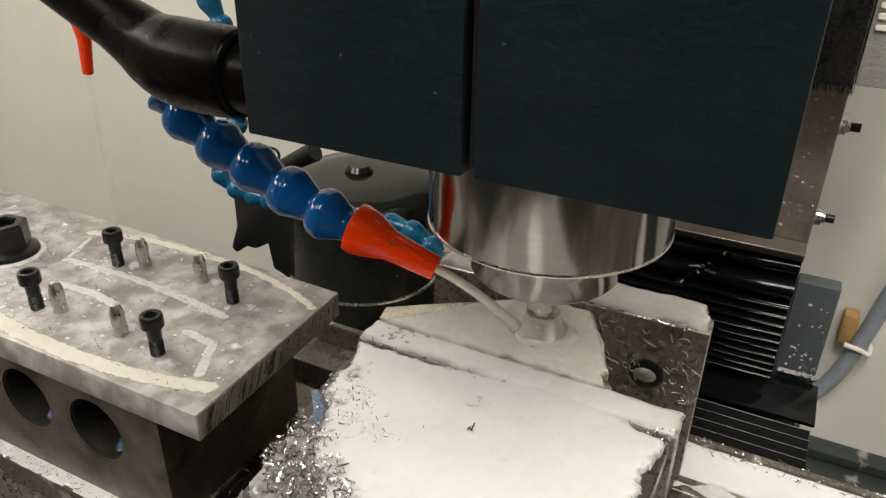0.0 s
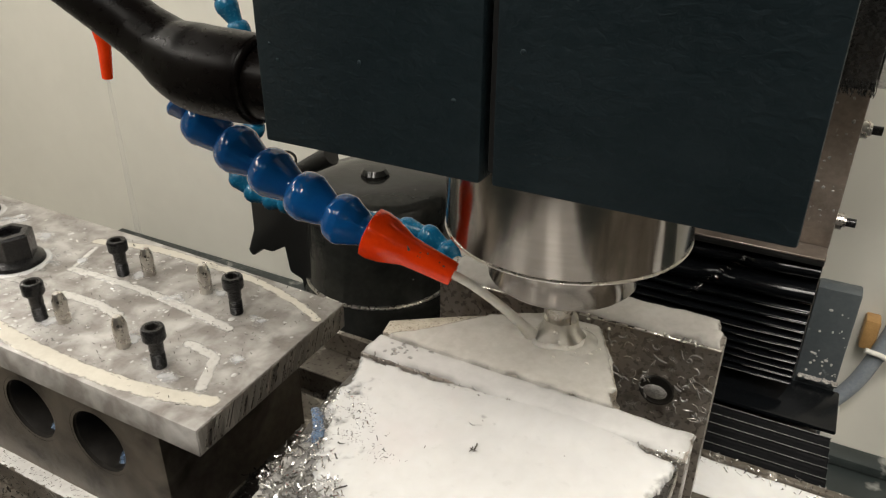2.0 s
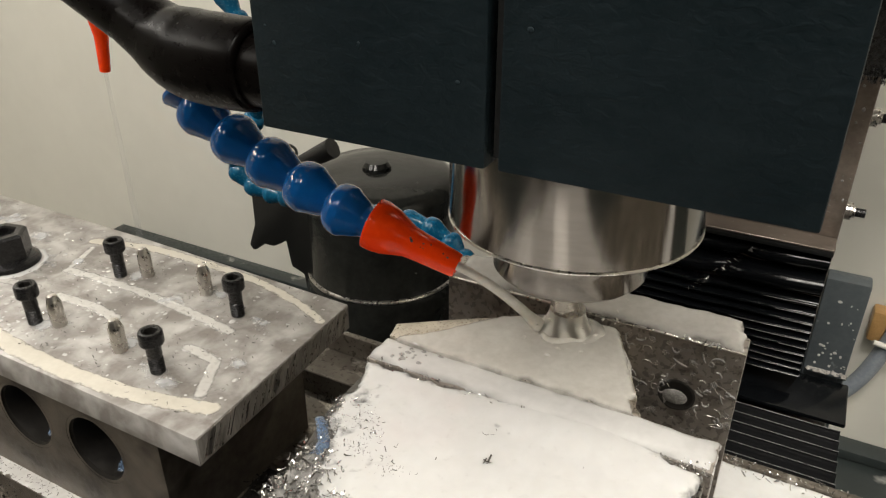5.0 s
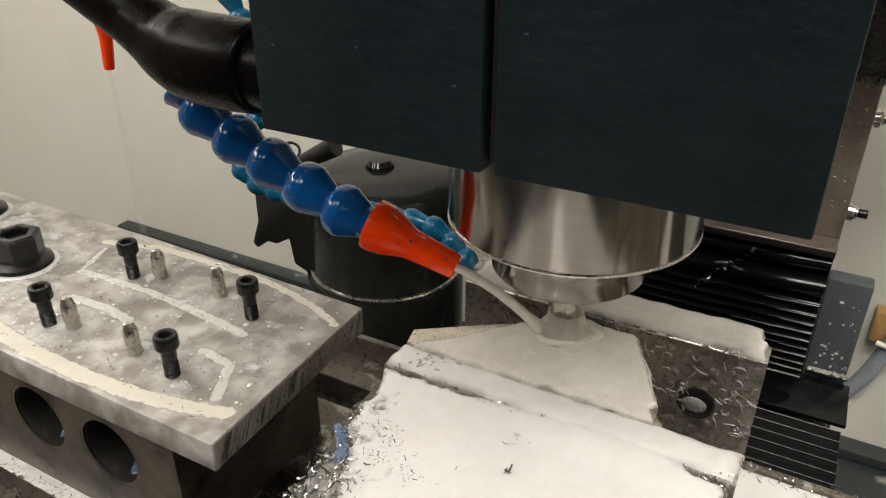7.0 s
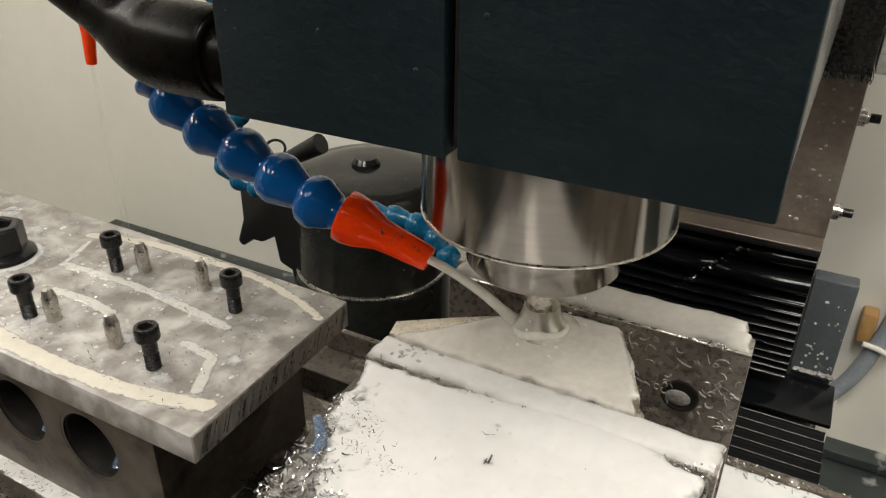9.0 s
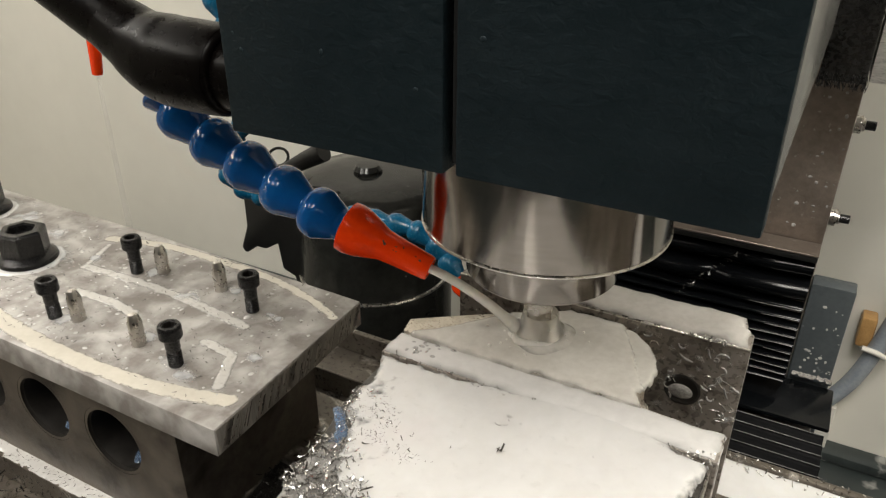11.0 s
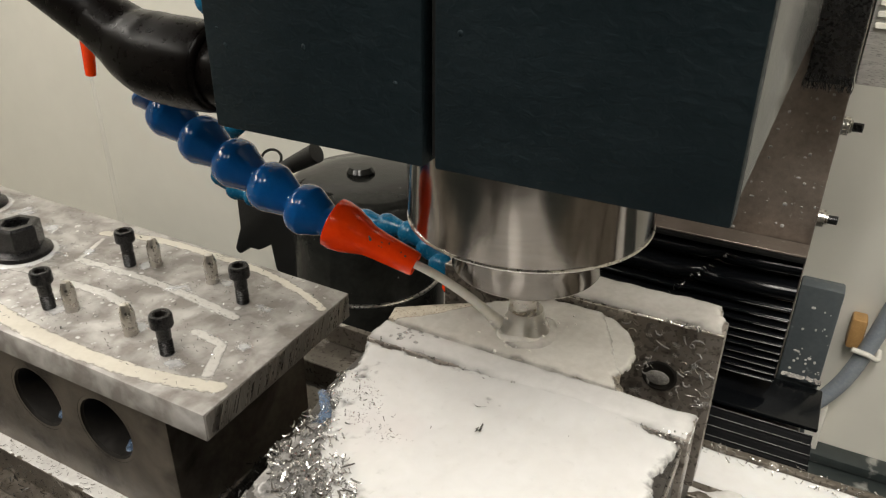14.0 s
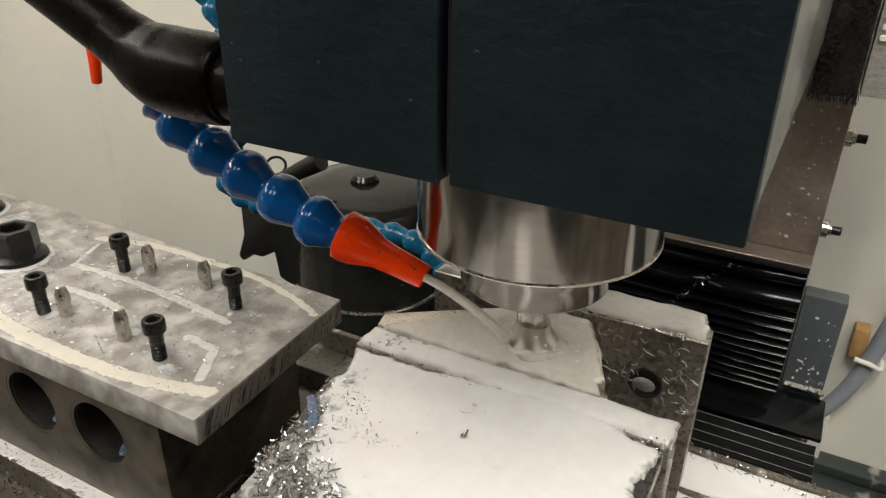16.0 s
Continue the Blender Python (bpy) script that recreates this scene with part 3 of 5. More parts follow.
def build_head():
    head = thing("milling_head", (0.004, 0.05, 0.189), "blue-black textured milling head with a vertical seam", "milling head")
    part("housing", box(-0.0505, 0.0609, -0.0635, 0.115, 0.1880, 0.62, 0.002), HEAD_SIDE, head)
    part("saddle_block", box(-0.0485, 0.0540, 0.1155, 0.2110, 0.1900, 0.62, 0.002), MATT_BLACK, head)
    part("front_panel", box(-0.0525, 0.0019, -0.0700, -0.0637, 0.1880, 0.60, 0.0006, 2), HEAD_PAINT, head)
    part("front_panel", box(0.0046, 0.0613, -0.0700, -0.0637, 0.1882, 0.60, 0.0006, 2), HEAD_PAINT, head)
    part("seam", box(0.0020, 0.0045, -0.0660, -0.0637, 0.1893, 0.60), DARK_SEAM, head, "dark open seam")
    part("paint_nib", beads(7, lambda r: (Matrix.Translation((r.uniform(-0.05, 0.058), -0.0700, r.uniform(0.192, 0.235))) @ Euler((radians(90), 0, 0)).to_matrix().to_4x4(), r.uniform(0.00025, 0.0006)), 8, 0.35),
         HEAD_PAINT, head, "small lumps in the paint")["kind"] = "stuff"
    wiper = thing("way_wiper", (0.07, 0.22, 0.148), "black bristly wiper on the column way", "wiper")
    part("wiper_block", box(0.0575, 0.0785, 0.212, 0.2495, 0.1475, 0.32, 0.0015), WIPER_BLACK, wiper)
    b = bmesh.new()
    rng = np.random.RandomState(9)
    for k in range(70):
        x, y = rng.uniform(0.0575, 0.0785), rng.uniform(0.2112, 0.2125)
        tube([(x, y, 0.152), (x + rng.normal(0, 0.0006), y - 0.0004, 0.148), (x + rng.normal(0, 0.0008), y - rng.uniform(0, 0.001), 0.1452 + rng.normal(0, 0.0007))], 0.00022, 4, 1, b)
    part("ragged_lip", b, WIPER_BLACK, wiper, "ragged lip of the wiper")
    rail = thing("linear_rail", (0.095, 0.23, 0.15), "ribbed bright metal scale beside the column", "scale")
    body = part("rail_body", box(0.0795, 0.125, 0.224, 0.2495, 0.1462, 0.42, 0.0012), SCALE_ALU, rail)
    for k in range(16):
        z = 0.1735 + 0.0052 * k
        part("rib", box(0.0815, 0.123, 0.2222, 0.2239, z, z + 0.0030, 0.0005, 1), WHITE_PLASTIC, body)


def build_spindle():
    ax, ay = -0.0008, -0.0004
    at = Matrix.Translation((ax, ay, 0))
    sp = thing("spindle", (ax, ay, 0.132), "polished steel spindle nose with a smaller clamping ring", "spindle")
    r = 0.0364
    part("nose", lathe([(0, 0.1965), (r, 0.1965), (r, 0.1499), (r - 0.0005, 0.1490), (r - 0.0012, 0.1486), (r - 0.0035, 0.1470), (0.0245, 0.1450), (0, 0.1450)], at, 128), SPINDLE_STEEL, sp)
    part("rim", lathe([(r - 0.001, 0.14855), (r + 0.0001, 0.1490), (r + 0.00025, 0.1494), (r + 0.0001, 0.1498), (r - 0.001, 0.1500)], at, 128), BRIGHT_STEEL, sp, "bright turned edge")
    part("clamp_ring", lathe([(0, 0.1449), (0.0238, 0.1449), (0.0238, 0.1400), (0.0233, 0.1392), (0.0231, 0.1330), (0.0223, 0.1321), (0.0075, 0.1317), (0, 0.1317)], at, 96), SPINDLE_STEEL, sp)
    part("lug", box(ax + 0.0350, ax + 0.0388, -0.0035, 0.0035, 0.162, 0.170, 0.0008), BRIGHT_STEEL, sp, "small steel lug")
    part("guide_strip", box(ax - 0.0392, ax - 0.0368, -0.0020, 0.0030, 0.162, 0.1879, 0.0004), BRIGHT_STEEL, sp, "narrow bright strip beside the nose")
    mill = thing("end_mill", (ax, ay, 0.107), "spinning steel end mill in the spindle", "end mill")
    b = bmesh.new()
    n, rings = 40, []
    for k in range(19):
        z = 0.1065 + 0.0115 * k / 18
        ring = []
        for i in range(n):
            a = 2 * math.pi * i / n
            q = 0.0044 - 0.0011 * abs(math.sin(1.5 * a - k * 0.12)) ** 3
            ring.append(b.verts.new((ax + q * math.cos(a), ay + q * math.sin(a), z)))
        rings.append(ring)
    for a, c in zip(rings, rings[1:]):
        for i in range(n):
            b.faces.new((a[i], a[(i + 1) % n], c[(i + 1) % n], c[i]))
    b.faces.new(rings[0][::-1])
    part("flutes", b, BRIGHT_STEEL, mill, angle=60)
    part("shank", lathe([(0, 0.1178), (0.0046, 0.1178), (0.0046, 0.1316), (0, 0.1316)], at, 40), BRIGHT_STEEL, mill)
    return mill


def cup(p, q, r, material, parent):
    """One ball-and-socket element of a jointed hose from p towards q."""
    L = (Vector(q) - Vector(p)).length
    prof = [(0, -0.10 * L), (0.50 * r, -0.10 * L), (0.70 * r, -0.07 * L), (0.86 * r, 0.0), (0.96 * r, 0.10 * L), (1.00 * r, 0.22 * L), (1.00 * r, 0.34 * L), (0.96 * r, 0.41 * L), (0.92 * r, 0.44 * L),
            (0.70 * r, 0.79 * L), (0.64 * r, 0.86 * L), (0.62 * r, 0.90 * L), (0.62 * r, 1.10 * L), (0, 1.10 * L)]
    return part("hose_link", lathe(prof, along(p, q), 36), material, parent, angle=26)


def jointed_hose(name, pts, r, material, label, nozzle, nozzle_label):
    hose = thing(name, pts[0], label, "coolant hose")
    for p, q in zip(pts, pts[1:]):
        cup(p, q, r, material, hose)
    p, q = nozzle
    L = (Vector(q) - Vector(p)).length
    prof = [(0, 0), (0.80 * r, 0), (0.96 * r, 0.02 * L), (0.98 * r, 0.10 * L), (0.90 * r, 0.22 * L), (0.72 * r, 0.36 * L), (0.60 * r, 0.45 * L), (0.55 * r, 0.60 * L), (0.47 * r, 0.97 * L),
            (0.44 * r, L), (0.30 * r, L), (0.28 * r, 0.93 * L), (0, 0.93 * L)]
    noz = part("nozzle", lathe(prof, along(p, q), 40), ORANGE_PLASTIC, hose, nozzle_label)
    return hose, noz


def build_hoses():
    pts = [(-0.1082, -0.004, 0.1844), (-0.1155, -0.008, 0.1858), (-0.1217, -0.0125, 0.1868), (-0.127, -0.018, 0.1858), (-0.1275, -0.023, 0.1814), (-0.1236, -0.025, 0.176), (-0.1200, -0.0262, 0.1712), (-0.1072, -0.0266, 0.1640),
           (-0.0938, -0.0270, 0.1588), (-0.0800, -0.0274, 0.1535), (-0.0664, -0.0277, 0.1484), (-0.0540, -0.0277, 0.1452)]
    start, tip = (-0.0537, -0.0277, 0.1458), (-0.0270, -0.0234, 0.1358)
    hose, noz = jointed_hose("coolant_hose", pts, 0.0081, BLUE_PLASTIC, "jointed blue plastic coolant hose with an orange nozzle", (start, tip), "orange nozzle speckled with chips")
    def on_hose(r):
        k = r.randint(6, 10)
        p, q = Vector(pts[k]), Vector(pts[k + 1])
        d = (q - p).normalized()
        out = d.cross(Vector((0.1, -1, 0.5)).normalized().cross(d)).normalized()
        side = d.cross(out)
        a = r.uniform(-1.2, 1.2)
        out = out * math.cos(a) + side * math.sin(a)
        return along(p + (q - p) * r.uniform(0.12, 0.32) + out * 0.0081, p + out), r.uniform(0.0002, 0.0006)
    part("wet_drops", beads(46, on_hose, 17, 0.5), WET_BEAD, hose, "small drops of coolant")["kind"] = "stuff"
    part("splash_specks", beads(26, lambda r: (along((-0.0537 + 0.027 * (u := r.uniform(0.05, 0.95)) , -0.0277 + 0.0043 * u - 0.0052 * (1 - 0.45 * u), 0.1472 - 0.0102 * u + r.uniform(-0.002, 0.004)),
         (-0.0537 + 0.027 * u + r.uniform(-0.004, 0.004), -0.6, 0.3)), r.uniform(0.0002, 0.0005)), 3), CHIP_DARK, noz, "specks of chips")["kind"] = "stuff"
    pts = [(-0.252, 0.12, 0.187), (-0.2422, 0.12, 0.1765), (-0.2345, 0.12, 0.1645), (-0.2300, 0.12, 0.1505), (-0.2270, 0.12, 0.1365), (-0.2258, 0.12, 0.1220), (-0.2290, 0.12, 0.1085), (-0.2370, 0.12, 0.0965), (-0.2460, 0.12, 0.0855), (-0.2500, 0.12, 0.0730), (-0.2400, 0.12, 0.0645), (-0.2265, 0.12, 0.0618), (-0.2150, 0.12, 0.0615), (-0.205, 0.12, 0.0628), (-0.190, 0.12, 0.0620),
           (-0.175, 0.12, 0.0622), (-0.160, 0.12, 0.0630), (-0.146, 0.12, 0.0642), (-0.132, 0.12, 0.0650), (-0.118, 0.12, 0.0650), (-0.105, 0.119, 0.0605), (-0.096, 0.117, 0.0540), (-0.0850, 0.113, 0.0450)]
    jointed_hose("coolant_hose", pts, 0.0064, TEAL_PLASTIC, "faded blue jointed coolant hose behind the spindle", ((-0.0845, 0.1128, 0.0446), (-0.066, 0.101, 0.0380)), "orange nozzle")
    pts = [(-0.344, 0.12, 0.235), (-0.3435, 0.12, 0.218), (-0.343, 0.12, 0.202), (-0.3425, 0.12, 0.187), (-0.342, 0.12, 0.172), (-0.343, 0.12, 0.158)]
    jointed_hose("coolant_hose", pts, 0.0072, TEAL_PLASTIC, "hanging jointed coolant hose with an orange nozzle", ((-0.343, 0.12, 0.1590), (-0.3487, 0.12, 0.1195)), "orange nozzle pointing down")
    # jets
    b = tube([(-0.3487, 0.12, 0.121), (-0.3492, 0.12, 0.06), (-0.3495, 0.12, -0.05), (-0.3497, 0.12, -0.209)], lambda f: 0.0012 + 0.0018 * f, 8)
    solo("coolant_trickle", b, TRICKLE, (-0.3487, 0.12, -0.209), "faint thin trickle falling from the nozzle", "coolant", kind="stuff")
    pipe = thing("black_pipe", (-0.052, -0.045, 0.194), "satin black pipe with a thick elbow on the head", "pipe")
    part("spigot", lathe([(0, 0), (0.0098, 0), (0.0098, 0.034), (0, 0.034)], along((-0.0495, -0.045, 0.1925), (-0.2, -0.045, 0.1938)), 40), BLACK_PIPE, pipe)
    part("elbow", tube([(-0.0745, -0.045, 0.1932), (-0.0753, -0.045, 0.1932), (-0.0850, -0.045, 0.1932), (-0.0950, -0.045, 0.1936), (-0.1040, -0.045, 0.1957), (-0.1110, -0.045, 0.1990), (-0.1200, -0.045, 0.2033)],
         lambda f: 0.0112 + 0.0012 * math.sin(min(1, f * 1.3) * math.pi) - 0.0030 * max(0, f - 0.55) / 0.45, 40, 6), BLACK_PIPE, pipe)
    part("collar", lathe([(0.0098, 0), (0.0106, 0.0), (0.0114, 0.0006), (0.0117, 0.0016), (0.0113, 0.0024), (0.0098, 0.0024)], along((-0.0732, -0.045, 0.1932), (-0.2, -0.045, 0.1932)), 40), BLACK_PIPE, pipe)
    part("tube", tube([(-0.1150, -0.045, 0.2010), (-0.1387, -0.045, 0.2125), (-0.170, -0.045, 0.2270), (-0.24, -0.045, 0.258), (-0.34, -0.045, 0.30)], 0.0086, 36, 4), BLACK_PIPE, pipe)


def build_pump():
    x, y = -0.228, 0.245
    p = thing("pump_motor", (x, y, -0.209), "dark grey speckled pump motor with a domed cap", "motor")
    part("barrel", lathe([(0, -0.2), (0.0615, -0.2), (0.0615, -0.056), (0.0595, -0.050), (0.0575, -0.047), (0.0570, 0.006), (0, 0.006)], Matrix.Translation((x, y, 0)), 72), PUMP_PAINT, p)
    dome = part("cap", lathe([(0.0570, 0.0065), (0.0585, 0.008), (0.0585, 0.020), (0.0560, 0.0265), (0.050, 0.0305), (0.030, 0.0335), (0, 0.0345)], Matrix.Translation((x, y, 0)), 72), PUMP_PAINT, p)
    part("cap_bolt", lathe([(0, 0.0335), (0.0105, 0.0335), (0.0110, 0.036), (0.0085, 0.0395), (0, 0.0400)], Matrix.Translation((x, y - 0.004, 0)), 24), PUMP_PAINT, dome, "dull bolt on the cap")
    part("rim", lathe([(0.0572, -0.0480), (0.0598, -0.0485), (0.0604, -0.0496), (0.0598, -0.0508), (0.0572, -0.0508)], Matrix.Translation((x, y, 0)), 72), BRIGHT_STEEL, p, "worn bright rim")
    fin = prism([(-0.3210, 0.0150), (-0.3215, -0.0180), (-0.3300, -0.0390), (-0.3255, -0.0435), (-0.3150, -0.0345), (-0.3045, -0.0345), (-0.2915, -0.0265), (-0.2885, -0.0480), (-0.2770, -0.0520), (-0.2740, -0.0750), (-0.2600, -0.0780), (-0.2600, 0.0320), (-0.2750, 0.0280)], 0.0, 0.022, 0.002)
    bmesh.ops.transform(fin, matrix=Matrix.Translation((0, 0.226, 0)) @ Euler((radians(90), 0, 0)).to_matrix().to_4x4(), verts=fin.verts)
    part("bracket", fin, MATT_BLACK, p, "black bracket wing")
    part("lever", tube([(-0.286, 0.205, 0.0320), (-0.268, 0.208, 0.0430), (-0.244, 0.21, 0.0570)], lambda f: 0.0045 + 0.0030 * f, 12), MATT_BLACK, p, "black clip lever")
    ring = [(-0.288 + 0.009 * math.cos(a), 0.212 + 0.004 * math.sin(a), 0.0440 + 0.0055 * math.sin(a)) for a in [2 * math.pi * k / 24 for k in range(25)]]
    part("clip_ring", tube(ring, 0.0011, 8, 0), PUMP_PAINT, p, "dull wire ring")


def build_wall_bits():
    c = thing("cable", (0.13, 0.388, -0.2), "grey-blue cable bent along the enclosure wall", "cable")
    part("sheath", tube([(0.165, 0.386, 0.12), (0.156, 0.386, 0.0), (0.146, 0.385, -0.055), (0.139, 0.383, -0.09), (0.127, 0.380, -0.128), (0.105, 0.376, -0.16), (0.07, 0.37, -0.19)], 0.0062, 20), CABLE_GREY, c)
    part("tie", tube([(0.128, 0.375, -0.089), (0.139, 0.3755, -0.091), (0.1465, 0.378, -0.0945), (0.148, 0.392, -0.095)], 0.0022, 10), WHITE_PLASTIC, c, "white cable tie")
    k = thing("cable_clamp", (0.128, 0.392, -0.09), "tan block holding the cable tie", "clamp")
    part("block", box(0.1235, 0.1345, 0.384, 0.3995, -0.094, -0.068, 0.002), CLAMP_TAN, k)
    s = thing("corner_strip", (0.118, 0.39, -0.209), "pale upright strip against the enclosure wall", "strip")
    part("strip", box(0.112, 0.126, 0.386, 0.3995, -0.209, -0.158, 0.0015), WHITE_PLASTIC, s)
    t = thing("tray_rim", (0.0, 0.392, -0.209), "dark grey-green rim of the coolant tray", "rim")
    part("rim", box(-0.742, 0.648, 0.380, 0.3995, -0.2095, -0.200, 0.002), TRAY_PAINT, t)


# ---- what rides on the table ----
def build_table():
    tb = thing("mill_table", (0, 0, -0.03), "wet iron mill table with slots full of chips", "machine table", rides=True)
    x0, x1 = -0.62, 0.50
    lands = [(-0.135, -0.0735), (-0.0580, -0.0125), (0.0035, 0.0490), (0.0650, 0.0755)]
    for a, b in lands:
        part("land", box(x0, x1, a, b, -0.014, 0.0, 0.0006, 1), TABLE_IRON, tb)
    part("rear_rim", box(x0, x1, 0.1012, 0.1055, -0.014, 0.0, 0.0012, 2), TABLE_IRON, tb, "worn bright rear rim")
    part("slab", box(x0, x1, -0.135, 0.1055, -0.029, -0.0142), TABLE_IRON, tb)
    def trough(x, y):
        return min(y - 0.0757, 0.1010 - y) + 0.0006 * wobble(x, y, 60, 2)
    part("trough_coolant", film(-0.01, 0.34, 0.075, 0.1014, trough, -0.0026, 0.0024, 0.0016, 0.003, 0.0003, 50, 1), COOLANT, tb, "creamy coolant standing in the rear trough")
    def strip(x, y):
        return min(y + 0.0578, -0.0462 - y) * 0.9 + 0.003 * wobble(x, y, 120, 5) + 0.002 * wobble(x, y, 420, 9) + 0.0005
    part("land_coolant", film(-0.36, -0.12, -0.0580, -0.0460, strip, -0.0001, 0.0006, 0.0011, 0.002, 0.0002, 150, 3, skirt=0.0002), COOLANT_THIN, tb, "milky film and chips on the table land")
    def land2(x, y):
        return min(0.0755 - y, y - 0.0655) * 0.9 + 0.006 * wobble(x, y, 70, 15) - 0.0015
    part("land_film", film(0.04, 0.2, 0.034, 0.0755, land2, -0.0001, 0.0006, 0.0014, 0.002, 0.0002, 150, 3, skirt=0.0002), COOLANT_THIN, tb, "milky film on the table land")


def build_fixture():
    # riser block with large cross holes
    blk = thing("riser_block", (-0.25, -0.01, 0.0), "dull steel riser block with large round cross holes", "riser block", rides=True)
    y0, y1, z1 = -0.0513, 0.030, 0.0641
    holes = [-0.335, -0.293, -0.251, -0.209, -0.167]
    r, zc, n = 0.0148, 0.0370, 32
    b = bmesh.new()
    edges_x = [-0.370] + [(a + c) / 2 for a, c in zip(holes, holes[1:])] + [-0.130]
    for hx, xa, xb in zip(holes, edges_x, edges_x[1:]):
        for yy, flip in ((y0, 1), (y1, -1)):
            ring = [b.verts.new((hx + r * math.cos(2 * math.pi * k / n), yy, zc + r * math.sin(2 * math.pi * k / n))) for k in range(n)]
            outer = []
            for k in range(n):
                c, s = math.cos(2 * math.pi * k / n), math.sin(2 * math.pi * k / n)
                kx = ((xb - hx) if c > 0 else (hx - xa)) / max(abs(c), 1e-6)
                kz = ((z1 - zc) if s > 0 else zc) / max(abs(s), 1e-6)
                q = min(kx, kz)
                outer.append(b.verts.new((hx + c * q, yy, zc + s * q)))
            for k in range(n):
                b.faces.new((ring[k], ring[(k + 1) % n], outer[(k + 1) % n], outer[k]))
            for cx, cz in ((xa, 0), (xb, 0), (xa, z1), (xb, z1)):
                near = sorted(outer, key=lambda v: (v.co.x - cx) ** 2 + (v.co.z - cz) ** 2)[:2]
                if (near[0].co - Vector((cx, yy, cz))).length > 1e-6:
                    try:
                        b.faces.new((near[0], near[1], b.verts.new((cx, yy, cz))))
                    except ValueError:
                        pass
    bmesh.ops.remove_doubles(b, verts=b.verts, dist=0.00002)
    part("face", b, BLOCK_STEEL, blk)
    shell = bmesh.new()
    box(-0.370, -0.130, y0 + 0.0002, y1 - 0.0002, z1 - 0.003, z1, 0, 1, shell)
    box(-0.370, -0.130, y0 + 0.0002, y1 - 0.0002, 0, 0.004, 0, 1, shell)
    box(-0.1335, -0.130, y0 + 0.0002, y1 - 0.0002, 0.004, z1 - 0.003, 0, 1, shell)
    box(-0.370, -0.3665, y0 + 0.0002, y1 - 0.0002, 0.004, z1 - 0.003, 0, 1, shell)
    part("body", shell, BLOCK_STEEL, blk)
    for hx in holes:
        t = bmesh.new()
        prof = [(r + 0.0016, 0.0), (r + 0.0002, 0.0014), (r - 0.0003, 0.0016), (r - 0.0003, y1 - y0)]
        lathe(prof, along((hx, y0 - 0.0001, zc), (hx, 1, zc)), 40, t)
        bore = part("hole", t, BORE_SHADE, blk, "bore with a worn chamfer, shade painted near black")
        if hx in (-0.167, -0.209):
            d = lambda x, y: 0.007 - math.hypot((x - hx - 0.004) * 1.0, (y + 0.034) * 0.55) + 0.0008 * wobble(x, y, 200, hx)
            part("puddle", film(hx - 0.01, hx + 0.014, -0.0508, -0.015, d, zc - r + 0.0008, 0.0010, 0.0009, 0.003, 0.0001), COOLANT_BLUE, bore, "bluish puddle in the bore")

    pl = thing("fixture_plate", (-0.25, -0.01, 0.0642), "wet aluminium fixture plate with milky coolant arcs", "plate", rides=True)
    top = part("plate", prism([(-0.40, -0.0583), (-0.1004, -0.0583), (-0.1030, 0.0318), (-0.225, 0.0350), (-0.40, 0.0350)], 0.0643, 0.0760, 0.0005), FIXTURE_ALU, pl)
    part("sawn_end", prism([(-0.1012, -0.0576), (-0.10025, -0.0576), (-0.1028, 0.0312), (-0.1035, 0.0312)], 0.0650, 0.0754), PLATE_EDGE, top, "sawn end with slanting saw marks")
    rng = np.random.RandomState(77)
    for name, mat, count, label in (("scoring", BRIGHT_STEEL, 60, "bright slanting saw marks"), ("scoring", CAST_IRON, 5, "dark slanting saw grooves")):
        b = bmesh.new()
        for _ in range(count):
            y, w, low, high = rng.uniform(-0.0565, 0.0265), rng.uniform(0.00012, 0.00042), rng.uniform(0, 0.5) ** 2, 1 - rng.uniform(0, 0.6) ** 2
            x = lambda yy: -0.10025 - 0.00255 * (yy + 0.0576) / 0.0888
            ya, yb = y + 0.0048 * low, y + 0.0048 * high
            za, zb = 0.0651 + 0.0102 * low, 0.0651 + 0.0102 * high
            ring = [b.verts.new((x(p) + q, p, z)) for q in (-0.0003, 0.00012) for p, z in ((ya - w, za), (ya + w, za), (yb + w * 0.4, zb), (yb - w * 0.4, zb))]
            b.faces.new(ring[4:])
            for k in range(4):
                b.faces.new((ring[k], ring[(k + 1) % 4], ring[4 + (k + 1) % 4], ring[4 + k]))
        part(name, b, mat, top, label)["kind"] = "stuff"
    def ribbon(points, w, seed, thick=0.00014, rag=0.0003):
        path = spline(points, 14)
        pts = [(p.x, p.y) for p in path]
        def d(x, y):
            best, f = 1e9, 0
            for k in range(len(pts) - 1):
                (ax, ay), (bx, by) = pts[k], pts[k + 1]
                vx, vy = bx - ax, by - ay
                t = max(0, min(1, ((x - ax) * vx + (y - ay) * vy) / (vx * vx + vy * vy)))
                q = math.hypot(x - ax - t * vx, y - ay - t * vy)
                if q < best:
                    best, f = q, (k + t) / (len(pts) - 1)
            wide = w(f) if callable(w) else w
            return wide - best + rag * wobble(x, y, 260, seed)
        xs, ys = [p[0] for p in pts], [p[1] for p in pts]
        return film(min(xs) - 0.006, max(xs) + 0.006, min(ys) - 0.006, max(ys) + 0.006, d, 0.07605, thick, 0.0008, 0.0026, 0.00003, 200, seed, skirt=0.0003)
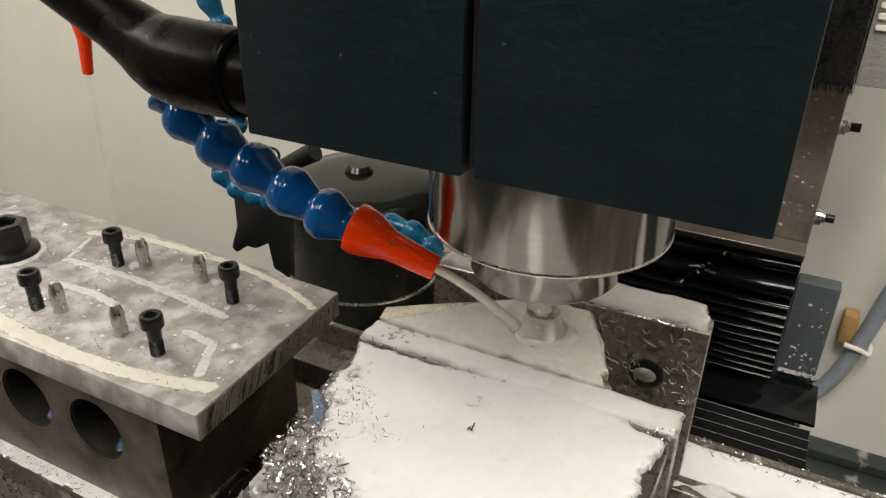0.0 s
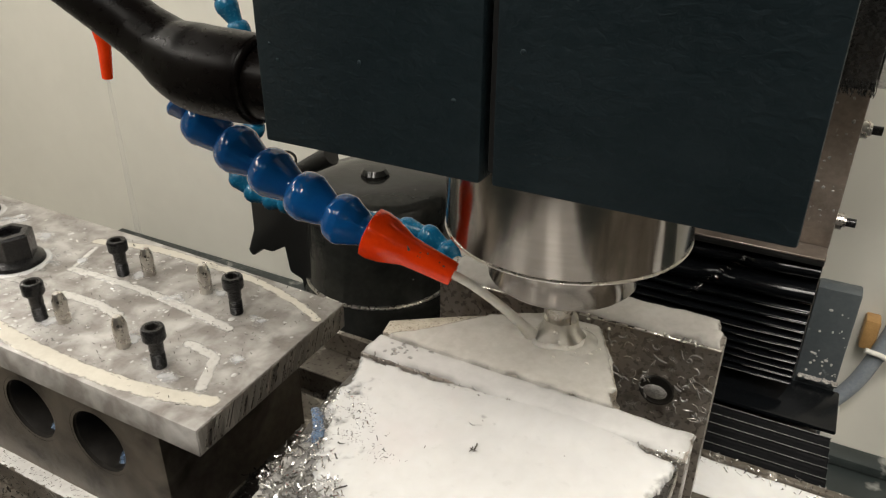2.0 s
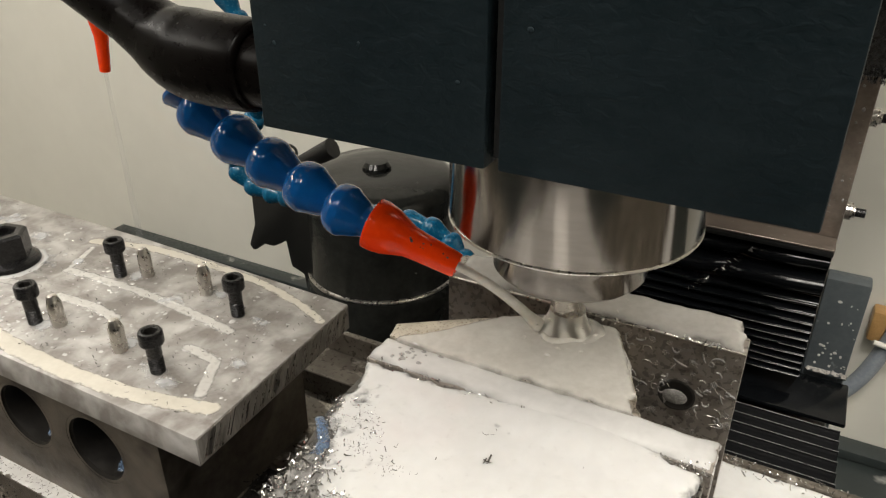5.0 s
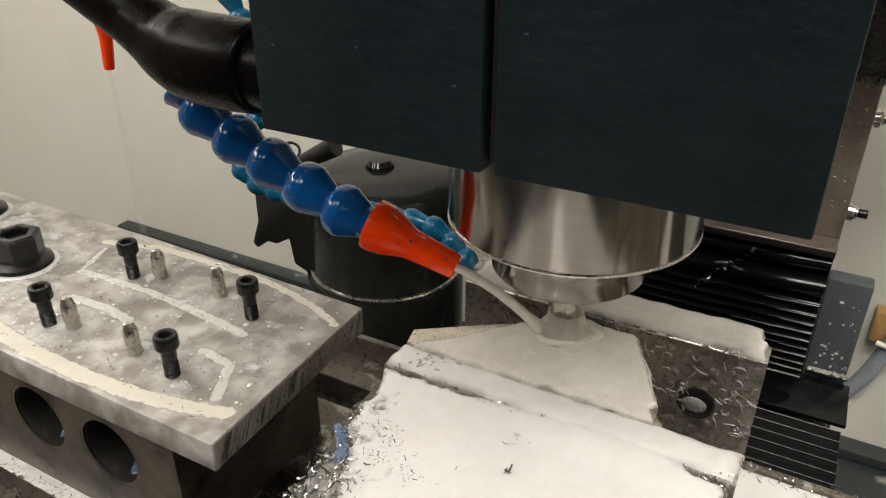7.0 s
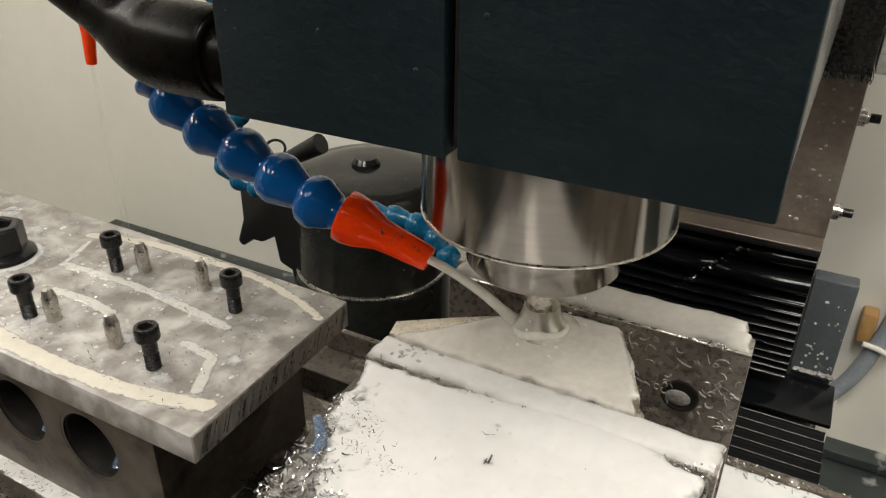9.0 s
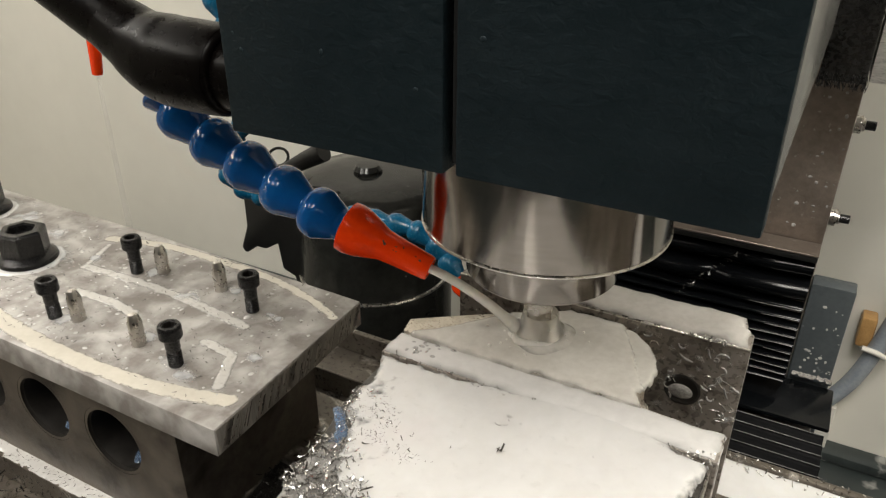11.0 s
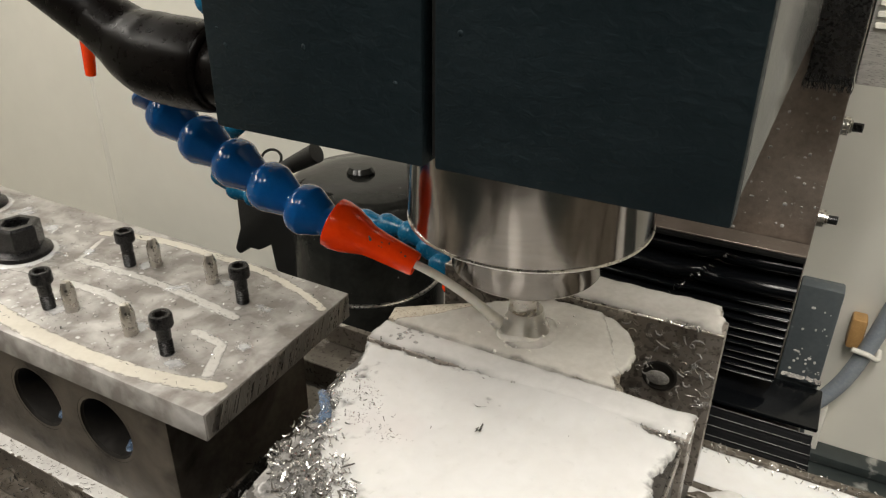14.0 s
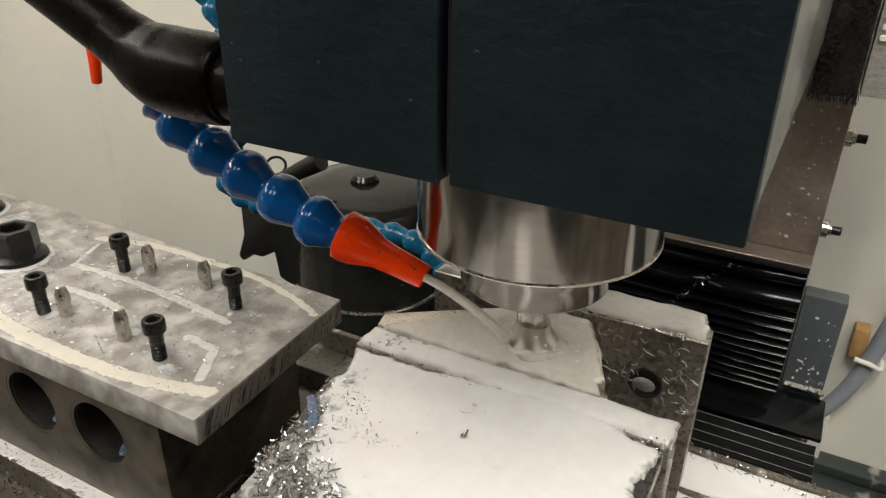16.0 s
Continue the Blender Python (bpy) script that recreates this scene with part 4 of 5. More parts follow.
    arcs = [([(-0.265, -0.0400, 0), (-0.243, -0.0462, 0), (-0.215, -0.0510, 0), (-0.186, -0.0532, 0), (-0.155, -0.0530, 0), (-0.128, -0.0500, 0), (-0.1065, -0.0445, 0)], lambda f: 0.0047 - 0.0010 * f, GROOVE_CREAM),
            ([(-0.243, 0.0215, 0), (-0.215, 0.0285, 0), (-0.19, 0.0300, 0), (-0.16, 0.0295, 0), (-0.137, 0.0265, 0), (-0.117, 0.021, 0), (-0.1055, 0.0160, 0)], lambda f: 0.0033 - 0.0010 * f, GROOVE_CREAM),
            ([(-0.2305, -0.0035, 0), (-0.21, -0.0022, 0), (-0.184, -0.0018, 0), (-0.158, -0.0035, 0), (-0.133, -0.0065, 0)], 0.0029, GROOVE_MILK),
            ([(-0.2305, -0.0035, 0), (-0.234, 0.006, 0), (-0.2385, 0.016, 0)], 0.0019, GROOVE_MILK),
            ([(-0.262, -0.024, 0), (-0.245, -0.022, 0), (-0.230, -0.020, 0)], 0.0030, GROOVE_MILK),
            ([(-0.139, -0.022, 0), (-0.126, -0.0235, 0), (-0.1215, -0.028, 0), (-0.1155, -0.040, 0)], 0.0029, GROOVE_MILK),
            ([(-0.215, -0.020, 0), (-0.196, -0.019, 0), (-0.180, -0.021, 0)], 0.0030, GROOVE_MILK)]
    for k, (pts, w, mat) in enumerate(arcs):
        part("coolant_arc", ribbon(pts, w, 3.0 * k), mat, top, "milky coolant lying in a shallow groove")
    spots = [(-0.199, -0.036, 0.010, SPLASH_MILK), (-0.140, -0.036, 0.0085, SPLASH_MILK), (-0.130, -0.0405, 0.0058, SPLASH_MILK), (-0.162, -0.030, 0.0085, SPLASH_MILK), (-0.250, -0.008, 0.013, SPLASH_MILK), (-0.199, 0.007, 0.006, SPLASH_MILK),
             (-0.155, 0.012, 0.007, SPLASH_MILK), (-0.27, 0.012, 0.009, SPLASH_MILK), (-0.29, -0.03, 0.010, SPLASH_MILK), (-0.232, 0.004, 0.004, SPLASH_MILK), (-0.300, 0.016, 0.01, SPLASH_MILK), (-0.17, 0.0, 0.006, SPLASH_MILK), (-0.125, 0.004, 0.006, SPLASH_MILK), (-0.116, -0.02, 0.005, SPLASH_MILK)]
    for k, (cx, cy, rr, mat) in enumerate(spots):
        d = lambda x, y: rr * 0.85 - math.hypot(x - cx, (y - cy) * 1.2) + rr * 0.75 * wobble(x, y, 190, k * 1.7) + rr * 0.25 * wobble(x, y, 620, k)
        part("coolant_spot", film(cx - rr * 1.6, cx + rr * 1.6, cy - rr * 1.6, cy + rr * 1.6, d, 0.0760, 0.0005, 0.0008, 0.95 * rr, 0.0001, 300, k, skirt=0.0002), mat, top, "splash of milky coolant")
    part("coolant_specks", beads(600, lambda r: (Matrix.Translation((r.uniform(-0.34, -0.19) if r.uniform() < 0.75 else r.uniform(-0.19, -0.105), r.uniform(-0.05, 0.031), 0.07602)), r.uniform(0.0003, 0.0011) * r.uniform(0.4, 1.2)), 61, 0.22, 10), COOLANT_THIN, top, "scattered white specks of coolant")["kind"] = "stuff"
    solo("plate_chips", chips(600, lambda r: ((r.uniform(-0.33, -0.105), r.uniform(-0.052, 0.031), 0.0766), 0.12), 0.0015, 21), CHIP_DARK, (-0.2, -0.01, 0.076), "fine dark chips strewn over the fixture plate", "chips", rides=True, kind="stuff")
    solo("plate_chips", chips(120, lambda r: ((r.uniform(-0.28, -0.105), r.uniform(-0.053, 0.031), 0.0766), 0.25), 0.0020, 22), CHIP_METAL, (-0.2, -0.011, 0.076), "fine bright chips on the fixture plate", "chips", rides=True, kind="stuff")

    def screw(x, y):
        s = thing("cap_screw", (x, y, 0.0761), "black socket head cap screw standing in the fixture plate", "screw", rides=True, group="screws in the fixture plate")
        m = Matrix.Translation((x, y, 0))
        cap = part("head", lathe([(0, 0.0884), (0.0040, 0.0884), (0.0043, 0.0888), (0.0043, 0.0932), (0.0039, 0.0939), (0.0028, 0.0940), (0.00265, 0.0936), (0.00265, 0.0909), (0, 0.0908)], m, 32), BLACK_OXIDE, s)
        sock = lathe([(0.00275, 0.09402), (0.0024, 0.0938), (0.0024, 0.0914), (0, 0.0912)], m @ pose(0, 0, 0, 0, 0, 17 + 4000 * x), 6)
        part("hex_socket", sock, BORE_SHADE, cap, "dark hexagonal socket", angle=15)
        part("knurl", lathe([(0.00432, 0.0893 + 0.0003 * k) if k % 2 else (0.00438, 0.0893 + 0.0003 * k) for k in range(12)], m, 40), BLACK_OXIDE, cap)
        prof = [(0, 0.0690), (0.0027, 0.0690)]
        for k in range(12):
            prof += [(0.0028, 0.0700 + 0.0011 * k), (0.0024, 0.0705 + 0.0011 * k)]
        part("thread", lathe(prof + [(0.0028, 0.0840), (0.0028, 0.0885)], m, 24), BLACK_OXIDE, s)
        return s
    def pin(x, y):
        s = thing("dowel_pin", (x, y, 0.0761), "bright steel dowel pin with a tapered tip", "pin", rides=True, group="pins in the fixture plate")
        part("pin", lathe([(0, 0.070), (0.0029, 0.070), (0.0029, 0.0858), (0.0028, 0.0862), (0.0021, 0.0888), (0.0017, 0.0896), (0.0012, 0.0898), (0, 0.0898)], Matrix.Translation((x, y, 0)), 28), BRIGHT_STEEL, s, angle=18)
        return s
    for x in (-0.2053, -0.1379):
        for y in (-0.0380, 0.0042):
            screw(x, y)
    for x, y in ((-0.195, 0.0100), (-0.1615, 0.0110), (-0.1607, -0.0350), (-0.1956, -0.0345)):
        pin(x, y)
    def clamp_nut(x, y):
        s = thing("clamp_nut", (x, y, 0.0761), "black flanged hex nut on a threaded stud", "nut", rides=True, group="clamp nuts on the plate")
        m = Matrix.Translation((x, y, 0))
        flange = part("washer", lathe([(0, 0.0762), (0.0128, 0.0762), (0.0132, 0.0770), (0.0128, 0.0785), (0.0100, 0.0805), (0, 0.0805)], m, 40), BLACK_OXIDE, s)
        part("hex", lathe([(0.006, 0.0790), (0.0106, 0.0790), (0.0106, 0.0908), (0.0094, 0.0920), (0.0066, 0.0921), (0.0060, 0.0912), (0.0058, 0.084)], m @ pose(0, 0, 0, 0, 0, 12), 6), BLACK_OXIDE, s, angle=20)
        part("stud", lathe([(0, 0.080), (0.0057, 0.080), (0.0057, 0.0880), (0.0050, 0.0886), (0, 0.0886)], m, 24), BLACK_OXIDE, s)
        part("coolant_ring", film(x - 0.021, x + 0.021, y - 0.021, y + 0.021, lambda a, b: 0.0158 - math.hypot(a - x, b - y) + 0.001 * wobble(a, b, 200, 3), 0.0760, 0.0005, 0.001, 0.002, skirt=0.0002), COOLANT, flange, "ring of milky coolant round the washer")
    clamp_nut(-0.2590, -0.0115)
    clamp_nut(-0.3270, 0.0120)


def build_vise():
    v = thing("machine_vise", (0, 0, 0.001), "steel machine vise swamped in milky coolant", "vise", rides=True)
    part("base", box(-0.046, 0.046, -0.20, 0.072, 0.001, 0.042, 0.003), CAST_IRON, v)
    part("moving_jaw", prism([(-0.0515, -0.0290), (0.0480, -0.0290), (0.0480, -0.115), (0.030, -0.135), (-0.030, -0.135), (-0.0425, -0.115), (-0.0462, -0.0752), (-0.0512, -0.0520)], 0.0425, 0.1030, 0.0008), JAW_STEEL, v)
    part("jaw_corner", box(0.0477, 0.0484, -0.112, -0.0292, 0.0980, 0.1033, 0.0002, 1), BRIGHT_STEEL, v, "bright strip along the moving jaw's edge")
    part("front_jaw_plate", box(-0.0530, 0.0497, -0.0286, -0.0166, 0.050, 0.1055, 0.0006), VISE_STEEL, v, "ground steel jaw plate")
    jaw = part("fixed_jaw", box(-0.0525, 0.0470, 0.0306, 0.0380, 0.0425, 0.1100, 0.0012), VISE_STEEL, v)
    # rear jaw plate with a counterbored hole
    hx, hz, r, n = 0.0323, 0.0886, 0.0056, 32
    x0, x1, z0, z1, y0, y1 = -0.0500, 0.0497, 0.046, 0.1098, 0.0205, 0.0304
    b = bmesh.new()
    ring, deep, outer = [], [], []
    for k in range(n):
        c, s = math.cos(2 * math.pi * k / n), math.sin(2 * math.pi * k / n)
        q = min(((x1 - hx) if c > 0 else (hx - x0)) / max(abs(c), 1e-6), ((z1 - hz) if s > 0 else (hz - z0)) / max(abs(s), 1e-6))
        ring.append(b.verts.new((hx + r * c, y0, hz + r * s)))
        deep.append(b.verts.new((hx + (r - 0.0008) * c, y0 + 0.0012, hz + (r - 0.0008) * s)))
        outer.append(b.verts.new((hx + q * c, y0, hz + q * s)))
    for k in range(n):
        b.faces.new((ring[k], ring[(k + 1) % n], outer[(k + 1) % n], outer[k]))
        b.faces.new((ring[k], ring[(k + 1) % n], deep[(k + 1) % n], deep[k]))
    for cx, cz in ((x0, z0), (x1, z0), (x0, z1), (x1, z1)):
        near = sorted(outer, key=lambda w: math.atan2(w.co.z - hz, w.co.x - hx))
        a = math.atan2(cz - hz, cx - hx)
        lo = [w for w in near if math.atan2(w.co.z - hz, w.co.x - hx) <= a]
        hi = [w for w in near if math.atan2(w.co.z - hz, w.co.x - hx) > a]
        p, q = (lo[-1] if lo else near[-1]), (hi[0] if hi else near[0])
        b.faces.new((p, q, b.verts.new((cx, y0, cz))))
    rear = part("rear_jaw_plate", b, VISE_STEEL, v, "wet ground jaw plate with beads of coolant")
    part("plate_back", box(x0, x1, y0 + 0.0003, y1, z0, z1 + 0.0002, 0.0006), VISE_STEEL, v)
    hole = bmesh.new()
    lathe([(r + 0.0003, -0.0002), (r - 0.0004, -0.0004), (r - 0.0009, -0.0001), (0.0, 0.0001)], along((hx, y0 - 0.00005, hz), (hx, 1, hz)), 40, hole)
    # almost flat near-black disc draws the shade inside the hole
    part("bolt_hole", hole, BORE_SHADE, rear, "counterbored bolt hole, its shade painted near black")
    part("hole_coolant", lathe([(0, -0.0010), (0.0018, -0.0009), (0.0030, -0.0006), (0.0036, -0.0001), (0, 0.0)], along((hx - 0.0004, y0 - 0.0002, hz - 0.0008), (hx, 1, hz)) @ Matrix.Diagonal((1.1, 0.8, 1, 1)), 24), WET_GREY, rear, "coolant held in the bolt hole")
    # bright strip put in for the light along the ground edge
    part("jaw_edge_glint", box(x0, x1, y0 - 0.0003, y0 + 0.0006, z1 - 0.0002, z1 + 0.0005, 0.0002, 1), BRIGHT_STEEL, rear, "bright strip for light caught on the jaw's ground edge")
    face = lambda x, z: Matrix.Translation((x, y0 - 0.0000, z)) @ Euler((radians(90), 0, 0)).to_matrix().to_4x4()
    part("coolant_beading", beads(40, lambda q: (face(q.uniform(0.012, 0.049), q.uniform(0.074, 0.1085)) @ pose(0, 0, 0, 0, 0, q.uniform(0, 360)), q.uniform(0.0004, 0.0012)), 11, 0.5, 12), WET_BEAD, rear, "beads of coolant")["kind"] = "stuff"
    # curled cuttings and threads of coolant clinging to the plate
    rng = np.random.RandomState(12)
    for name, mat, count, thick, label in (("stuck_swarf", CHIP_METAL, 20, 0.00018, "bright curls stuck to the wet jaw"), ("clinging_coolant", WET_GREY, 34, 0.00042, "wet curls of coolant clinging to the jaw")):
        b = bmesh.new()
        for _ in range(count):
            cx = rng.uniform(0.013, 0.030) if rng.uniform() < 0.45 else rng.uniform(0.039, 0.0485)
            cz, a, bend, step = rng.uniform(0.082, 0.1075), rng.uniform(0, 6.28), rng.uniform(-1.1, 1.1), rng.uniform(0.0005, 0.0010)
            path = []
            for k in range(6):
                path.append((cx, y0 - 0.0002, cz))
                cx, cz, a = min(0.0492, cx + step * math.cos(a)), min(0.1090, cz + step * math.sin(a)), a + bend * rng.uniform(0.4, 1.3)
            tube(path, lambda f: thick * (0.55 + 0.45 * math.sin(math.pi * f)), 6, 3, b)
        part(name, b, mat, rear, label)["kind"] = "stuff"
    part("rim_swarf", chips(16, lambda q: ((q.uniform(0.030, 0.0485), y0 - 0.0002, 0.1103), 0.5), 0.0030, 15), CHIP_METAL, rear, "bright chips on the jaw's top edge")["kind"] = "stuff"


def build_coolant_pools():
    # moving jaw: a thick pool with a ragged rim
    left = [(-0.0525, -0.0288), (-0.0505, -0.034), (-0.0490, -0.040), (-0.0498, -0.047), (-0.0482, -0.0545), (-0.0432, -0.0605), (-0.0405, -0.0670), (-0.0392, -0.0735), (-0.0355, -0.0795), (-0.0300, -0.0850), (-0.0240, -0.0905), (-0.0190, -0.098), (-0.015, -0.1145)]
    outline = left + [(0.0445, -0.1145), (0.0445, -0.075), (0.0440, -0.060), (0.0458, -0.050), (0.0445, -0.044), (0.0470, -0.036), (0.0474, -0.0290), (0.040, -0.0288), (0.034, -0.0262), (0.026, -0.0235), (0.014, -0.0228), (0.002, -0.0246), (-0.012, -0.0272), (-0.03, -0.0285)]
    pd = poly_depth(outline)
    def d(x, y):
        rim = pd(x, y)
        q = rim + 0.0011 * wobble(x, y, 260, 1) + 0.0006 * wobble(x, y, 800, 4)
        if x < 0.0 and y < -0.036 and 0.0 < rim < 0.020:  # thinner, ragged coolant near the jaw's end
            q = min(q, max(0.0003, 0.0020 + 0.14 * rim + 0.0026 * wobble(x, y, 150, 8) + 0.0022 * wobble(x, y, 480, 9)))
        return q
    def climb(x, y):
        u = max(0.0, min(1.0, (y + 0.0395) / 0.0125))
        tall = 0.0011 + 0.0016 * math.exp(-((x - 0.016) / 0.019) ** 2)
        return u * u * (3 - 2 * u) * tall * (1 + 0.35 * wobble(x, 0, 70, 4) + 0.15 * wobble(x, y, 240, 6))
    solo("coolant_pool", film(-0.056, 0.052, -0.116, -0.0284, d, 0.1029, 0.0018, 0.00075, 0.0030, 0.00022, 70, 2, climb), POOL_MILK, (0, -0.06, 0.103), "thick milky coolant pool over the moving vise jaw", "coolant", rides=True, kind="stuff")
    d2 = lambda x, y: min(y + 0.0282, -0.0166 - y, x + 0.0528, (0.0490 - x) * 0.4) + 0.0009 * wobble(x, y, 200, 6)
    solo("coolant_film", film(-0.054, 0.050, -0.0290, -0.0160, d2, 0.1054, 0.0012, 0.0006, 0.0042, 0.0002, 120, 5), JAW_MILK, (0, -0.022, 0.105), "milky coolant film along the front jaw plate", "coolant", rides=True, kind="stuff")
    def step_up(x, y):
        u = max(0.0, min(1.0, (y - 0.0285) / 0.0050))
        return 0.0006 * u * u * (3 - 2 * u) + 0.0006 * max(0.0, wobble(x, y, 90, 27))
    d3 = lambda x, y: min((y - 0.0209) * 0.45, 0.0376 - y, x + 0.0490, (0.0464 if y > 0.0306 else 0.0488) - x) + 0.0008 * wobble(x, y, 170, 9)
    solo("coolant_film", film(-0.052, 0.050, 0.0205, 0.0385, d3, 0.1099, 0.0014, 0.0007, 0.0034, 0.0003, 90, 7, step_up), REAR_MILK_SHADE, (0, 0.035, 0.111), "thick milky coolant over the fixed vise jaw, dulled for shade", "coolant", rides=True, kind="stuff")
    # work piece and its film
    w = thing("work_piece", (0, 0, 0.085), "pointed aluminium work piece clamped in the vise", "work piece", rides=True)
    out = [(-0.0535, -0.0095), (-0.0520, -0.0164), (0.0285, -0.0164), (0.0240, -0.0112), (0.0256, -0.0096), (0.0185, 0.0060), (0.0118, 0.0203), (-0.0080, 0.0203), (-0.0345, 0.0040)]
    part("blank", prism(out, 0.086, 0.1066, 0.0003), WORK_ALU, w)
    inner = [(-0.0375, -0.0050), (-0.0420, -0.0100), (-0.0500, -0.0164), (-0.048, -0.018), (0.027, -0.018), (0.0238, -0.0116), (0.0252, -0.0096), (0.0180, 0.0060), (0.0112, 0.0206), (-0.0080, 0.0206), (-0.0250, 0.0100)]
    pd5 = poly_depth(inner)
    d5 = lambda x, y: pd5(x, y) + 0.0006 * wobble(x, y, 300, 12)
    hump = lambda x, y: 0.0016 * math.exp(-((x - 0.004) ** 2 + (y - 0.002) ** 2) / 0.00016)
    solo("coolant_film", film(-0.055, 0.030, -0.020, 0.022, d5, 0.1065, 0.0012, 0.0008, 0.0022, 0.00045, 150, 13, hump), WORK_MILK, (0, 0, 0.1066), "milky coolant sheet flowing over the work piece", "coolant", rides=True, kind="stuff")
    lobe = poly_depth([(0.0250, -0.0098), (0.0272, -0.0050), (0.0270, 0.0020), (0.0248, 0.0090), (0.0205, 0.0150), (0.0150, 0.0195), (0.0090, 0.0203), (0.0085, 0.0100), (0.0150, -0.0098)])
    bulge = solo("coolant_bulge", film(0.008, 0.029, -0.011, 0.021, lambda x, y: lobe(x, y) + 0.0004 * wobble(x, y, 300, 44), 0.1061, 0.0012, 0.0007, 0.0022, 0.0002, 120, 45), WORK_MILK, (0.018, 0.005, 0.1066), "milky coolant bulging over the work piece's edge", "coolant", kind="stuff")
    # bluish runoff at the jaw's corner
    rill = [(-0.05, -0.0558), (-0.0466, -0.059), (-0.0439, -0.0636), (-0.0431, -0.0678), (-0.0432, -0.0719), (-0.0435, -0.0752)]
    def d6(x, y):
        return 0.0017 - min(math.hypot(x - a - (c - a) * t / 6, y - b - (e - b) * t / 6) for (a, b), (c, e) in zip(rill, rill[1:]) for t in range(6)) + 0.0014 * wobble(x, y, 320, 3)
    solo("coolant_runoff", film(min(p[0] for p in rill) - 0.004, max(p[0] for p in rill) + 0.004, min(p[1] for p in rill) - 0.004, max(p[1] for p in rill) + 0.004, d6, 0.1031, 0.0006, 0.0007, 0.0030, 0.0004, 300), COOLANT_BLUE, (-0.049, -0.075, 0.103), "bluish thin coolant at the jaw's corner", "coolant", rides=True, kind="stuff")
    def jaw_end(y):
        return -0.0512 + 0.0050 * (-0.052 - y) / 0.0232 if y > -0.0752 else -0.0462 + 0.0037 * (-0.0752 - y) / 0.04
    heap_bed = poly_depth([(-0.0480, -0.066), (-0.030, -0.070), (-0.012, -0.080), (-0.002, -0.090), (0.0, -0.1145), (-0.0425, -0.1145), (-0.0462, -0.0752)])
    solo("coolant_film", film(-0.053, 0.002, -0.116, -0.058, lambda x, y: min(x - jaw_end(y), heap_bed(x, y) + 0.004 * wobble(x, y, 150, 31) + 0.002 * wobble(x, y, 500, 32) - 0.001), 0.1030, 0.0014, 0.0009, 0.004, 0.0008, 260, 33), FILM_GREY, (-0.03, -0.09, 0.103),
         "milky film among the heaped chips", "coolant", rides=True, kind="stuff")
    # chips
    def on_jaw(r):
        while True:
            x, y = r.uniform(-0.052, 0.0), r.uniform(-0.1145, -0.062)
            if -0.012 < pd(x, y) < 0.008 and x > jaw_end(y) - 0.001 and r.uniform() < min(1, max(0, (-0.062 - y) / 0.020)) ** 1.6:
                return (x, y, 0.1036 + 0.0040 * r.uniform(0, 1) ** 2), 0.45
    def on_rim(r):
        while True:
            x, y = r.uniform(-0.052, -0.03), r.uniform(-0.075, -0.046)
            if abs(pd(x, y) - 0.0006) < 0.0016 and x > jaw_end(y) - 0.0005:
                return (x, y, 0.1042 + 0.0008 * r.uniform()), 0.5
    solo("rim_chips", chips(150, on_rim, 0.0015, 48), CHIP_METAL, (-0.045, -0.06, 0.103), "fine bright chips along the coolant's rim", "chips", rides=True, kind="stuff")
    solo("chip_heap", chips(500, on_jaw, 0.0027, 30), CHIP_DARK, (-0.036, -0.09, 0.103), "dull wet chips heaped on the moving jaw", "chips", rides=True, kind="stuff")
    solo("chip_heap", chips(1100, on_jaw, 0.0027, 31), CHIP_METAL, (-0.035, -0.09, 0.103), "bright curled aluminium chips heaped on the moving jaw", "chips", rides=True, kind="stuff")
    def loose(r):
        return (r.uniform(-0.045, 0.045), r.uniform(-0.105, -0.031), 0.1049), 0.15
    solo("loose_chips", chips(8, loose, 0.0017, 32), CHIP_DARK, (0, -0.05, 0.1045), "dark chips floating on the coolant", "chips", rides=True, kind="stuff")
    clusters = [(-0.0382, -0.0512), (-0.0233, -0.0644), (-0.0442, -0.0544), (-0.0431, -0.0473), (-0.0345, -0.0618), (-0.0332, -0.0566)]
    def speck(r):
        while True:
            if r.uniform() < 0.55:
                cx, cy = clusters[r.randint(len(clusters))]
                x, y = cx + r.normal(0, 0.0026), cy + r.normal(0, 0.0020)
            else:
                x, y = r.uniform(-0.05, 0.045), r.uniform(-0.112, -0.036)
                if r.uniform() > (math.exp(-pd(x, y) / 0.0028) if x < 0.01 else 0.6 * math.exp(-pd(x, y) / 0.0022)):
                    continue
            if pd(x, y) > 0.0006:
                return (x, y, 0.1050 - 0.0004 * r.uniform()), 0.25
    solo("loose_chips", chips(240, speck, 0.0007, 33), CHIP_DARK, (-0.03, -0.055, 0.1045), "fine chips gathered in gaps of the coolant", "chips", rides=True, kind="stuff")
    solo("loose_chips", chips(60, speck, 0.0013, 46), CHIP_METAL, (-0.03, -0.056, 0.1045), "fine bright chips in the thin coolant", "chips", rides=True, kind="stuff")
    floaters = [(-0.0013, -0.0318), (-0.0047, -0.0309), (-0.0017, -0.0498), (-0.0375, -0.0259), (-0.0052, -0.0407)]
    def afloat(r):
        cx, cy = floaters[r.randint(len(floaters))]
        return (cx + r.normal(0, 0.0009), cy + r.normal(0, 0.0009), 0.1050), 0.2
    solo("loose_chips", chips(15, afloat, 0.0021, 47), CHIP_DARK, (0, -0.057, 0.1045), "dark chips drifting on the coolant", "chips", rides=True, kind="stuff")
    def edge(r):
        return (0.048 - 0.098 * r.uniform() ** 1.7, r.normal(-0.0287, 0.0010), 0.1056), 0.45
